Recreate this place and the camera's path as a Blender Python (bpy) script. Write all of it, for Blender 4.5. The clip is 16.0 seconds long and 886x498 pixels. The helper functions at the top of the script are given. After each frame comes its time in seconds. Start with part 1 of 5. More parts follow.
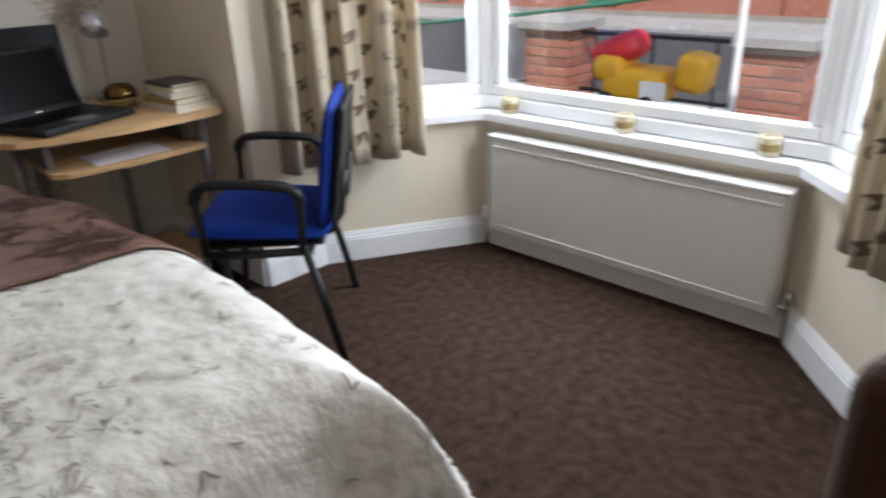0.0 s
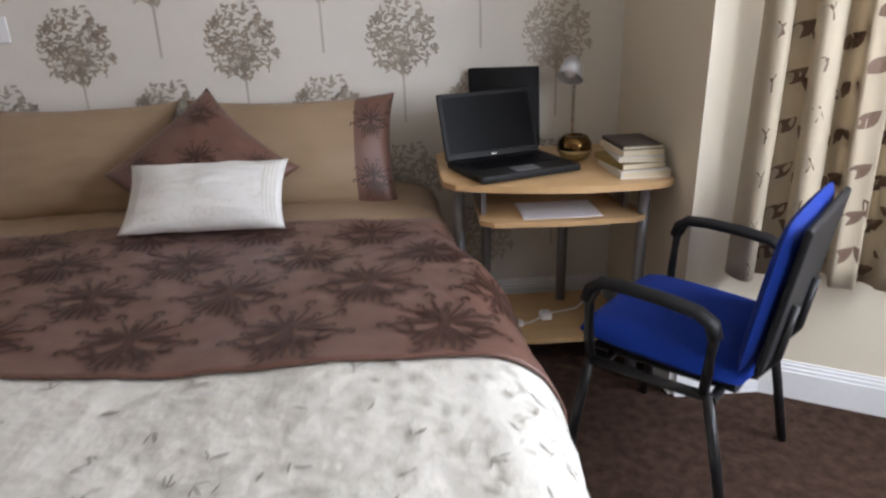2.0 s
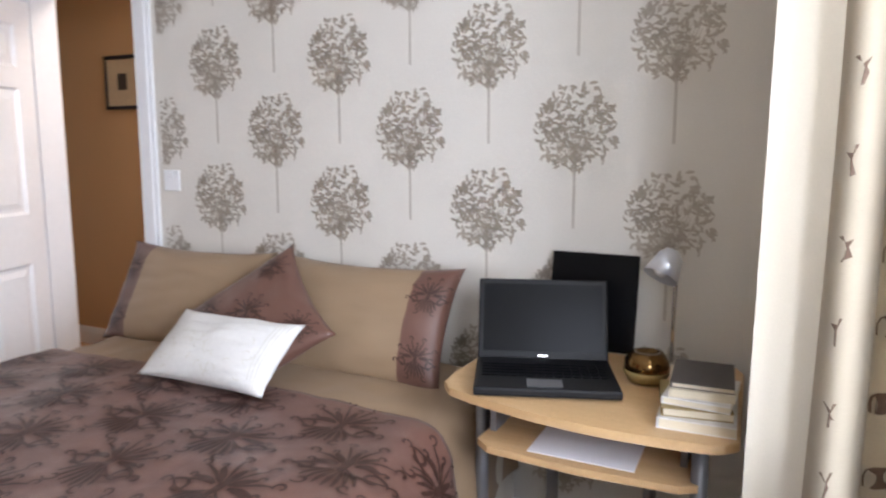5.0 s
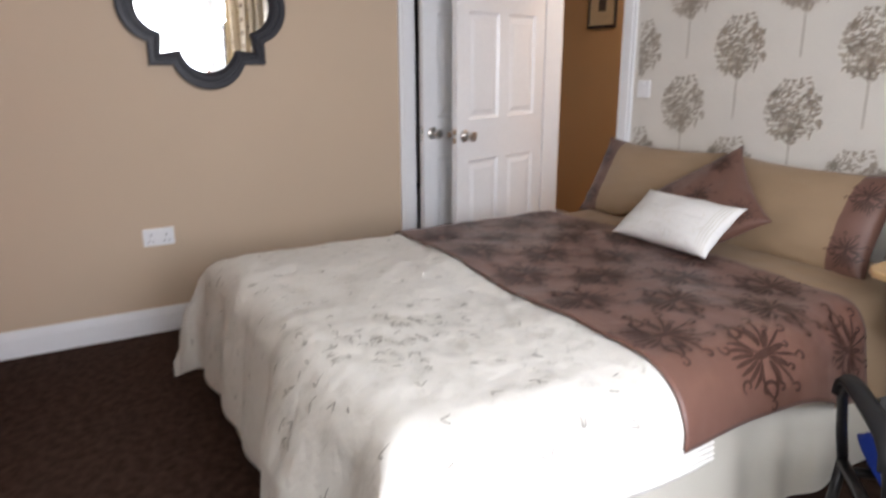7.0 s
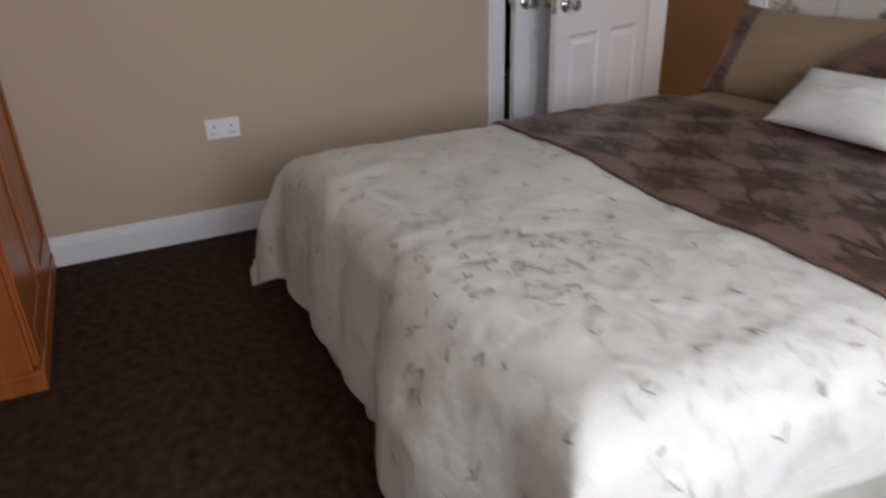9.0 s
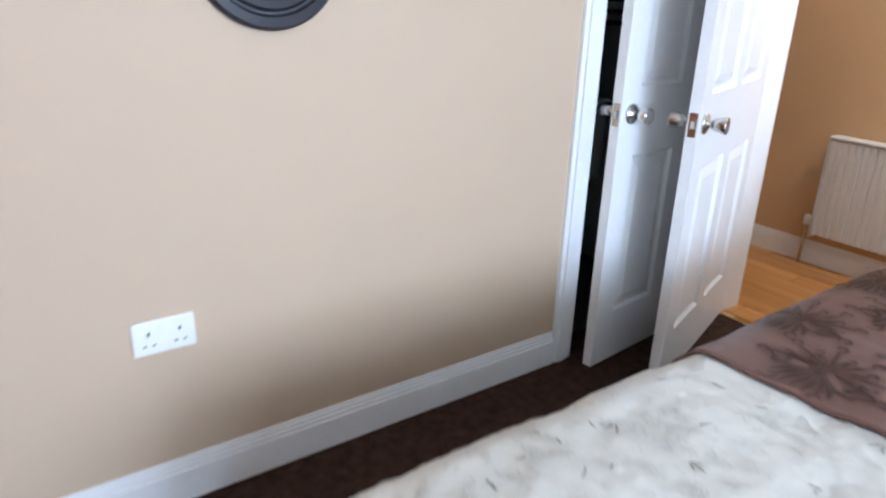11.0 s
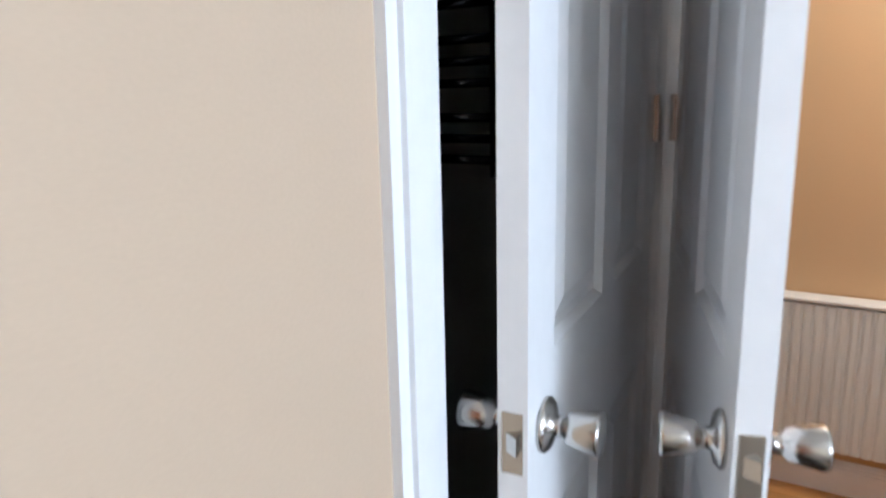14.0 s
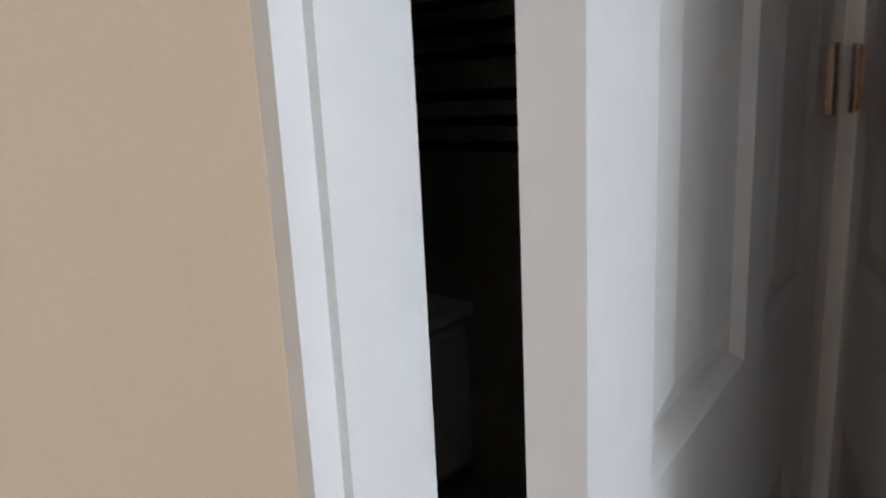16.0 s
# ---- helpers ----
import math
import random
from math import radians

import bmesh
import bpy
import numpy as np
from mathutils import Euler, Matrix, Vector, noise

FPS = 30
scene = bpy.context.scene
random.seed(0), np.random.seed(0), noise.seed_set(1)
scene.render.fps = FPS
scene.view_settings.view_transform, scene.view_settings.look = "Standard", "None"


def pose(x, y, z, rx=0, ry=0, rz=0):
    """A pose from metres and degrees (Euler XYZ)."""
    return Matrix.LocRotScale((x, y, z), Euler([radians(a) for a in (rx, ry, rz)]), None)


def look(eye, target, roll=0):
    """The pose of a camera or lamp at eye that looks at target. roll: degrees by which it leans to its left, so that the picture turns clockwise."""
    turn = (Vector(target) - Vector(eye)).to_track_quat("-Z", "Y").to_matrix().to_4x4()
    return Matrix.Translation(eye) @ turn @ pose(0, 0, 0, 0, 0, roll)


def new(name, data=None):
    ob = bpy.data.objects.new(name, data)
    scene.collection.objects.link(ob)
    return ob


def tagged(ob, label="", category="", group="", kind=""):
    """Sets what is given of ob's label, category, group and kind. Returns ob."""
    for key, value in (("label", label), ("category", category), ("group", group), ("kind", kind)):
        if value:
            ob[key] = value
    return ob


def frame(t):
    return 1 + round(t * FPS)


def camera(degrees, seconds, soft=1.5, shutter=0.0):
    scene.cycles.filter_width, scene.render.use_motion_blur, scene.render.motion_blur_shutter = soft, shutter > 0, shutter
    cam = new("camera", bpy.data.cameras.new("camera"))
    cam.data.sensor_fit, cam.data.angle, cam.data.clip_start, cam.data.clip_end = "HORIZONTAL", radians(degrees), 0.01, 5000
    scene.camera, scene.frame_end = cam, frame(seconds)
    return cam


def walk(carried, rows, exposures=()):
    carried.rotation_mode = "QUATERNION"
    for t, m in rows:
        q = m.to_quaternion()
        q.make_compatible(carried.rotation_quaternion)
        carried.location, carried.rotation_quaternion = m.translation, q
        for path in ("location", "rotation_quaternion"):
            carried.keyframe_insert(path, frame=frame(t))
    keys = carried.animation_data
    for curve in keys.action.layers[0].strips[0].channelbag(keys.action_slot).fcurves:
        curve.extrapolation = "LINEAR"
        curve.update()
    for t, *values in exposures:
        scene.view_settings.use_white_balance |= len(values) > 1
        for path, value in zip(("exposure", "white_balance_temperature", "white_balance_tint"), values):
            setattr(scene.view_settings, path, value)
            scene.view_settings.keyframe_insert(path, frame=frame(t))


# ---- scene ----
cam = camera(66.0, 16.0, soft=2.2, shutter=0.5)
# seconds, stops, kelvin, tint
EXPOSURES = [
    (0, 0.07, 6150, 13), (1.5, 0.1, 6250, 14), (2.5, 0.70, 6050, 16), (3.0, 0.92, 5950, 15), (5.5, 0.80, 5950, 16), (6.5, 0.62, 6300, 16), (7.2, 0.35, 6350, 17), (8.0, -0.2, 6350, 18), (8.6, -0.3, 6300, 18),
    (9.6, 0.15, 5950, 12), (11.8, 1.75, 5050, 9), (13.0, 1.6, 5050, 8), (13.6, 1.55, 5100, 7), (14.2, 1.3, 5700, 9), (15.0, 1.1, 6000, 9), (16.0, 0.7, 6100, 10),
]
PATH = [
    (0, (1.937, -2.999, 1.234), (3.239, -1.714, 0.426), -2.1),
    (0.5, (1.991, -2.909, 1.241), (2.969, -1.354, 0.450), -3.3),
    (1, (2.107, -2.872, 1.241), (2.602, -1.097, 0.462), -2.5),
    (1.5, (2.225, -2.831, 1.278), (2.464, -0.998, 0.516), -1.5),
    (2, (2.308, -2.659, 1.295), (2.442, -0.794, 0.585), -1.5),
    (2.5, (2.432, -2.479, 1.312), (2.557, -0.603, 0.630), -2.6),
    (3, (2.586, -2.329, 1.316), (2.585, -0.406, 0.765), -2.4),
    (3.2, (2.647, -2.286, 1.316), (2.557, -0.350, 0.820), -1.9),
    (5.3, (3.280, -2.132, 1.342), (2.290, -0.415, 1.078), 0.0),
    (5.5, (3.311, -2.209, 1.349), (2.223, -0.553, 1.078), -0.5),
    (6, (3.387, -2.464, 1.361), (2.086, -0.985, 1.013), -2.2),
    (6.5, (3.474, -2.617, 1.358), (1.990, -1.349, 0.921), -1.5),
    (7, (3.591, -2.717, 1.344), (1.913, -1.768, 0.813), -0.2),
    (7.5, (3.622, -2.685, 1.341), (1.982, -1.821, 0.589), -0.7),
    (8, (3.598, -2.674, 1.314), (2.054, -1.792, 0.399), -2.1),
    (8.5, (3.451, -2.682, 1.298), (1.897, -1.853, 0.351), -2.2),
    (9, (3.130, -2.739, 1.278), (1.494, -1.961, 0.430), -1.6),
    (9.5, (2.816, -2.769, 1.268), (1.111, -2.064, 0.494), -0.4),
    (9.6, (2.740, -2.765, 1.267), (1.012, -2.095, 0.514), -0.1),
    (11.8, (1.016, -2.538, 1.333), (-0.198, -1.101, 0.654), 0.2),
    (12, (0.893, -2.503, 1.330), (-0.240, -1.000, 0.668), -0.7),
    (12.5, (0.716, -2.305, 1.285), (-0.318, -0.696, 0.701), -2.0),
    (13, (0.553, -2.050, 1.307), (-0.422, -0.384, 0.782), -3.1),
    (13.5, (0.434, -1.773, 1.317), (-0.437, -0.026, 0.883), -2.4),
    (14, (0.423, -1.523, 1.326), (-0.622, 0.130, 0.906), -1.3),
    (14.5, (0.331, -1.337, 1.298), (-0.807, 0.251, 0.873), 0.1),
    (15, (0.273, -1.246, 1.278), (-0.875, 0.342, 0.876), -2.0),
    (15.5, (0.239, -1.177, 1.250), (-0.917, 0.400, 0.830), -2.7),
    (16, (0.286, -1.159, 1.280), (-1.033, 0.284, 0.859), -2.8),
]
walk(cam, [(t, look(eye, target, roll)) for t, eye, target, roll in PATH], EXPOSURES)

# ---- world, sun, window light ----
world = bpy.data.worlds.new("world")
scene.world = world
world.use_nodes = True
wn = world.node_tree
sky = wn.nodes.new("ShaderNodeTexSky")
sky.sky_type, sky.sun_disc = "NISHITA", False
sky.sun_elevation, sky.sun_rotation = radians(51), radians(231)
wn.links.new(sky.outputs["Color"], wn.nodes["Background"].inputs["Color"])
wn.nodes["Background"].inputs["Strength"].default_value = 0.15

sun = new("sun", bpy.data.lights.new("sun", "SUN"))
sun.data.energy, sun.data.angle, sun.data.color = 5.0, radians(0.6), (1.0, 0.95, 0.87)
sun.matrix_world = look((0, 0, 0), (0.50, 0.40, -0.77))


def area_light(name, eye, target, sx, sy, power, color):
    lamp = new(name, bpy.data.lights.new(name, "AREA"))
    lamp.data.shape, lamp.data.size, lamp.data.size_y = "RECTANGLE", sx, sy
    lamp.data.energy, lamp.data.color = power, color
    lamp.matrix_world = look(eye, target)
    return lamp


FRONT_X, BAY_A, BAY_B = 4.13, -1.12, -2.42
area_light("window_light", (FRONT_X + 0.16, -1.77, 1.55), (2.0, -1.77, 1.1), 1.2, 1.3, 56, (0.90, 0.95, 1.0))
area_light("window_light", (3.94, -0.86, 1.55), (3.3, -1.9, 1.2), 0.5, 1.3, 24, (0.90, 0.95, 1.0))
area_light("window_light", (4.03, -2.83, 1.55), (3.3, -1.9, 1.2), 0.5, 1.3, 30, (0.90, 0.95, 1.0))
area_light("hall_light", (0.9, 0.52, 2.38), (0.9, 0.52, 0), 0.5, 0.5, 10, (1.0, 0.88, 0.72))


# ---- materials ----
def material(name, color, rough=0.6, metal=0.0, grain=60.0, vary=0.12, bump=0.15, coarse=4.0, spec=0.5, sheen=0.0, rand=0.0):
    m = bpy.data.materials.new(name)
    m.use_nodes = True
    n, l = m.node_tree.nodes, m.node_tree.links
    b = n["Principled BSDF"]
    b.inputs["Roughness"].default_value = rough
    b.inputs["Metallic"].default_value = metal
    b.inputs["Specular IOR Level"].default_value = spec
    b.inputs["Sheen Weight"].default_value = sheen
    co = n.new("ShaderNodeTexCoord")
    fine, big = n.new("ShaderNodeTexNoise"), n.new("ShaderNodeTexNoise")
    fine.inputs["Scale"].default_value, fine.inputs["Detail"].default_value = grain, 4
    big.inputs["Scale"].default_value, big.inputs["Detail"].default_value = coarse, 3
    l.new(co.outputs["Object"], fine.inputs["Vector"]), l.new(co.outputs["Object"], big.inputs["Vector"])
    add = n.new("ShaderNodeMath")
    add.operation = "ADD"
    l.new(fine.outputs["Fac"], add.inputs[0]), l.new(big.outputs["Fac"], add.inputs[1])
    rng = n.new("ShaderNodeMapRange")
    rng.inputs["From Min"].default_value, rng.inputs["From Max"].default_value = 0.6, 1.4
    rng.inputs["To Min"].default_value, rng.inputs["To Max"].default_value = 1 - vary, 1 + vary
    l.new(add.outputs[0], rng.inputs["Value"])
    mul = n.new("ShaderNodeVectorMath")
    mul.operation = "SCALE"
    mul.inputs[0].default_value = color
    out = rng.outputs["Result"]
    if rand:
        inf, r2, mm = n.new("ShaderNodeObjectInfo"), n.new("ShaderNodeMapRange"), n.new("ShaderNodeMath")
        r2.inputs["To Min"].default_value, r2.inputs["To Max"].default_value = 1 - rand, 1 + rand
        l.new(inf.outputs["Random"], r2.inputs["Value"])
        mm.operation = "MULTIPLY"
        l.new(out, mm.inputs[0]), l.new(r2.outputs["Result"], mm.inputs[1])
        out = mm.outputs[0]
    l.new(out, mul.inputs["Scale"])
    l.new(mul.outputs[0], b.inputs["Base Color"])
    if bump:
        bp = n.new("ShaderNodeBump")
        bp.inputs["Strength"].default_value, bp.inputs["Distance"].default_value = bump, 0.004
        l.new(fine.outputs["Fac"], bp.inputs["Height"])
        l.new(bp.outputs["Normal"], b.inputs["Normal"])
    return m


def wood(name, a, b_, rough=0.35, axis=0, scale=9.0, rand=0.0):
    m = material(name, a, rough, 0, 90, 0.08, 0.05, 3, 0.4, 0, rand)
    n, l = m.node_tree.nodes, m.node_tree.links
    co, mp = n.new("ShaderNodeTexCoord"), n.new("ShaderNodeMapping")
    s = [scale] * 3
    s[axis] = scale * 0.07
    mp.inputs["Scale"].default_value = s
    t = n.new("ShaderNodeTexNoise")
    t.inputs["Scale"].default_value, t.inputs["Detail"].default_value, t.inputs["Distortion"].default_value = 3, 6, 0.6
    l.new(co.outputs["Object"], mp.inputs["Vector"]), l.new(mp.outputs["Vector"], t.inputs["Vector"])
    mix = n.new("ShaderNodeMix")
    mix.data_type = "RGBA"
    mix.inputs["A"].default_value, mix.inputs["B"].default_value = (*a, 1), (*b_, 1)
    rp = n.new("ShaderNodeMapRange")
    rp.inputs["From Min"].default_value, rp.inputs["From Max"].default_value = 0.35, 0.65
    l.new(t.outputs["Fac"], rp.inputs["Value"])
    l.new(rp.outputs["Result"], mix.inputs["Factor"])
    sc = [k for k in n if k.type == "VECT_MATH"][0]
    l.new(mix.outputs["Result"], sc.inputs[0])
    return m


def glass_material():
    m = bpy.data.materials.new("window_glass")
    m.use_nodes = True
    n, l = m.node_tree.nodes, m.node_tree.links
    tr, gl, mix, fr = (n.new("ShaderNode" + k) for k in ("BsdfTransparent", "BsdfGlossy", "MixShader", "Fresnel"))
    gl.inputs["Roughness"].default_value = 0.02
    l.new(fr.outputs[0], mix.inputs[0]), l.new(tr.outputs[0], mix.inputs[1]), l.new(gl.outputs[0], mix.inputs[2])
    l.new(mix.outputs[0], n["Material Output"].inputs["Surface"])
    return m


M_TAN = material("tan_wall_paint", (0.55, 0.43, 0.31), 0.7, 0, 220, 0.04, 0.06, 1.2)
M_CREAM = material("cream_wall_paint", (0.72, 0.65, 0.52), 0.7, 0, 220, 0.04, 0.06, 1.2)
M_PAPER = material("wallpaper", (0.70, 0.67, 0.61), 0.6, 0, 160, 0.04, 0.05, 2.0)
M_MOTIF = material("wallpaper_print", (0.47, 0.42, 0.35), 0.42, 0.3, 90, 0.18, 0, 5.0)
M_STEM = material("wallpaper_stem_print", (0.52, 0.48, 0.42), 0.5, 0.1, 90, 0.1, 0, 5.0)
M_WHITE = material("white_gloss_paint", (0.83, 0.84, 0.85), 0.28, 0, 40, 0.03, 0.03, 3)
M_UPVC = material("white_plastic_frame", (0.82, 0.83, 0.84), 0.3, 0, 40, 0.02, 0.0, 3)
M_RAD = material("white_radiator_enamel", (0.72, 0.71, 0.68), 0.4, 0, 50, 0.03, 0.02, 2)
M_CARPET = material("brown_carpet", (0.049, 0.029, 0.021), 0.95, 0, 260, 0.8, 1.0, 26, 0.08, 0.0)
M_CEIL = material("ceiling_paint", (0.82, 0.80, 0.75), 0.8, 0, 100, 0.03, 0.05)
M_ORANGE = material("hall_wall_paint", (0.60, 0.40, 0.22), 0.7, 0, 200, 0.04, 0.05, 1.2)
M_DARKWALL = material("toilet_wall_paint", (0.32, 0.31, 0.28), 0.6, 0, 120, 0.06, 0.05)
M_TILE = material("toilet_floor_vinyl", (0.06, 0.055, 0.05), 0.5, 0, 80, 0.15, 0.05)
M_DESK = wood("beech_laminate", (0.62, 0.42, 0.22), (0.56, 0.36, 0.17), 0.4, 0, 6)
M_CHERRY = wood("cherry_veneer", (0.42, 0.125, 0.03), (0.30, 0.08, 0.018), 0.32, 2, 5)
M_LAMINATE = wood("hall_laminate", (0.52, 0.27, 0.09), (0.40, 0.18, 0.05), 0.3, 0, 5, 0.12)
M_STEEL = material("brushed_steel", (0.58, 0.56, 0.53), 0.25, 1, 120, 0.06, 0.03)
M_GREYMET = material("grey_painted_metal", (0.22, 0.22, 0.23), 0.4, 0.5, 80, 0.06, 0.02)
M_BRASS = material("threshold_brass", (0.80, 0.62, 0.32), 0.25, 1, 80, 0.06, 0.02)
M_BLACK = material("black_plastic", (0.010, 0.010, 0.011), 0.5, 0, 200, 0.1, 0.05, 4, 0.25)
M_SCREEN = material("black_screen", (0.004, 0.004, 0.005), 0.3, 0, 20, 0.05, 0, 4, 0.12)
M_BLACKMET = material("black_metal", (0.015, 0.015, 0.016), 0.3, 0.3, 100, 0.1, 0.02)
M_CHROMEBLK = material("black_chrome", (0.05, 0.05, 0.055), 0.12, 0.9, 60, 0.05, 0)
M_BLUE = material("blue_woven_fabric", (0.002, 0.022, 0.20), 0.85, 0, 500, 0.25, 0.4, 8, 0.2, 0.03)
M_SPREAD = material("cream_quilted_satin", (0.68, 0.66, 0.60), 0.5, 0, 26, 0.05, 1.0, 6, 0.5, 0.2)
M_SPREAD.node_tree.nodes["Bump"].inputs["Distance"].default_value = 0.007
M_STITCH = material("grey_embroidery", (0.30, 0.28, 0.24), 0.6, 0, 200, 0.2, 0.1)
M_STITCH_PALE = material("tone_embroidery", (0.63, 0.61, 0.55), 0.45, 0, 200, 0.2, 0.1)
M_RUNNER = material("mauve_brown_satin", (0.148, 0.073, 0.053), 0.40, 0, 300, 0.10, 0.2, 5, 0.45, 0.06)
M_DAMASK = material("dark_damask_weave", (0.055, 0.024, 0.017), 0.45, 0, 300, 0.15, 0.1)
M_TANCLOTH = material("tan_satin", (0.31, 0.215, 0.13), 0.5, 0, 300, 0.06, 0.15, 5, 0.5, 0.05)
M_VALANCE = material("cream_cotton", (0.66, 0.63, 0.54), 0.8, 0, 300, 0.04, 0.2, 5)
M_CUSHION = material("ivory_jacquard", (0.72, 0.71, 0.68), 0.55, 0, 60, 0.05, 0.6, 9)
M_CURTAIN = material("cream_curtain_cloth", (0.55, 0.48, 0.36), 0.8, 0, 300, 0.08, 0.25, 4, 0.3, 0.15)
n_, l_ = M_CURTAIN.node_tree.nodes, M_CURTAIN.node_tree.links
thin, both = n_.new("ShaderNodeBsdfTranslucent"), n_.new("ShaderNodeMixShader")
thin.inputs["Color"].default_value, both.inputs[0].default_value = (0.55, 0.47, 0.35, 1), 0.35
l_.new(n_["Principled BSDF"].outputs[0], both.inputs[1]), l_.new(thin.outputs[0], both.inputs[2])
l_.new(both.outputs[0], n_["Material Output"].inputs["Surface"])
M_LEAF = material("brown_curtain_print", (0.14, 0.085, 0.055), 0.7, 0, 200, 0.2, 0.1)
M_SUEDE = material("brown_suede", (0.045, 0.018, 0.009), 0.85, 0, 180, 0.25, 0.3, 9, 0.2, 0.1)
M_PAGE = material("book_pages", (0.70, 0.63, 0.48), 0.8, 0, 300, 0.1, 0.1)
M_PAPERW = material("white_paper", (0.80, 0.79, 0.82), 0.7, 0, 100, 0.02, 0)
M_COVER = material("book_cover_dark", (0.07, 0.06, 0.055), 0.5)
M_COVER2 = material("book_cover_olive", (0.30, 0.22, 0.08), 0.5)
M_COVER3 = material("book_cover_white", (0.75, 0.74, 0.72), 0.4)
M_BRONZE = material("bronze_glaze", (0.16, 0.09, 0.03), 0.12, 0.9, 60, 0.1, 0)
M_CERAM = material("white_ceramic", (0.80, 0.80, 0.79), 0.12, 0, 30, 0.02, 0)
M_SHADE = material("lamp_shade_metal", (0.62, 0.64, 0.68), 0.3, 0.6, 60, 0.04, 0)
M_MIRROR = material("mirror_silver", (0.92, 0.92, 0.92), 0.01, 1, 5, 0, 0)
M_FRAME = material("black_carved_wood", (0.02, 0.021, 0.028), 0.45, 0, 60, 0.2, 0.15)
M_GLASS = glass_material()
M_JAR = material("cream_candle_glass", (0.62, 0.56, 0.38), 0.3)
M_BRICK = material("red_brick", (0.33, 0.13, 0.085), 0.9, 0, 60, 0.2, 0.4, 6, 0.3, 0, 0.25)
M_MORTAR = material("mortar", (0.42, 0.38, 0.33), 0.95, 0, 80, 0.15, 0.3)
M_ROAD = material("asphalt", (0.055, 0.055, 0.057), 0.9, 0, 60, 0.2, 0.4)
M_PAVE = material("concrete_paving", (0.34, 0.33, 0.31), 0.9, 0, 40, 0.12, 0.3, 3, 0.3, 0, 0.1)
M_GROUND = material("ground", (0.20, 0.19, 0.16), 0.95, 0, 30, 0.2, 0.4)
M_RED = material("red_plastic", (0.62, 0.03, 0.04), 0.35, 0.0, 30, 0.04, 0)
M_YELLOW = material("yellow_plastic", (0.80, 0.42, 0.02), 0.4, 0, 30, 0.04, 0)
M_TYRE = material("tyre_rubber", (0.02, 0.02, 0.02), 0.85)
M_DKGLASS = material("house_window_glass", (0.02, 0.025, 0.03), 0.05)
M_GREENP = material("green_paint", (0.03, 0.16, 0.09), 0.4)
M_ROOF = material("roof_slate", (0.10, 0.10, 0.11), 0.8, 0, 20, 0.2, 0.3)
M_PICT = material("print_paper", (0.62, 0.52, 0.36), 0.6)


# ---- mesh helpers ----
def mesh_of(name, bm, mat, smooth=False):
    me = bpy.data.meshes.new(name)
    bmesh.ops.recalc_face_normals(bm, faces=bm.faces)
    bm.to_mesh(me)
    bm.free()
    for m in (mat if isinstance(mat, (list, tuple)) else [mat]):
        me.materials.append(m)
    if smooth:
        for p in me.polygons:
            p.use_smooth = True
    return me


def part(name, bm, mat, parent=None, label="", smooth=False):
    ob = new(name, mesh_of(name, bm, mat, smooth))
    if parent:
        ob.parent = parent
    return tagged(ob, label)


def thing(name, label, category, m=None, group="", kind=""):
    ob = new(name)
    if m:
        ob.matrix_world = m
    return tagged(ob, label, category, group, kind)


def setting(name, bm, mat, label, category, smooth=False):
    return tagged(part(name, bm, mat, None, "", smooth), label, category, "", "structure")


def add_box(bm, x0, y0, z0, x1, y1, z1, bevel=0.0, seg=1, m=None):
    r = bmesh.ops.create_cube(bm, size=1)
    mat = Matrix.Translation(((x0 + x1) / 2, (y0 + y1) / 2, (z0 + z1) / 2)) @ Matrix.Diagonal((abs(x1 - x0), abs(y1 - y0), abs(z1 - z0), 1))
    bmesh.ops.transform(bm, matrix=(m @ mat) if m else mat, verts=r["verts"])
    if bevel:
        es = list({e for v in r["verts"] for e in v.link_edges})
        bmesh.ops.bevel(bm, geom=es, offset=bevel, segments=seg, affect="EDGES", profile=0.5)
    return bm


def box(*a, **k):
    return add_box(bmesh.new(), *a, **k)


def add_cyl(bm, p, q, r, r2=None, seg=16):
    p, q = Vector(p), Vector(q)
    d = q - p
    m = Matrix.Translation((p + q) / 2) @ d.to_track_quat("Z", "Y").to_matrix().to_4x4()
    bmesh.ops.create_cone(bm, cap_ends=True, segments=seg, radius1=r, radius2=r if r2 is None else r2, depth=d.length, matrix=m)
    return bm


def cyl(*a, **k):
    return add_cyl(bmesh.new(), *a, **k)


def tube(bm, pts, r, seg=10, flat=1.0):
    """A tube along points, its section an ellipse of height r*flat."""
    pts = [Vector(p) for p in pts]
    rings, up = [], Vector((0, 0, 1))
    for i, p in enumerate(pts):
        d = (pts[min(i + 1, len(pts) - 1)] - pts[max(i - 1, 0)]).normalized()
        s = d.cross(up)
        s = s.normalized() if s.length > 1e-3 else Vector((1, 0, 0))
        u = s.cross(d).normalized()
        rings.append([bm.verts.new(p + s * r * math.cos(a) + u * r * flat * math.sin(a)) for a in (2 * math.pi * k / seg for k in range(seg))])
    for a, b in zip(rings, rings[1:]):
        for k in range(seg):
            bm.faces.new((a[k], a[(k + 1) % seg], b[(k + 1) % seg], b[k]))
    bm.faces.new(rings[0]), bm.faces.new(rings[-1])
    return bm


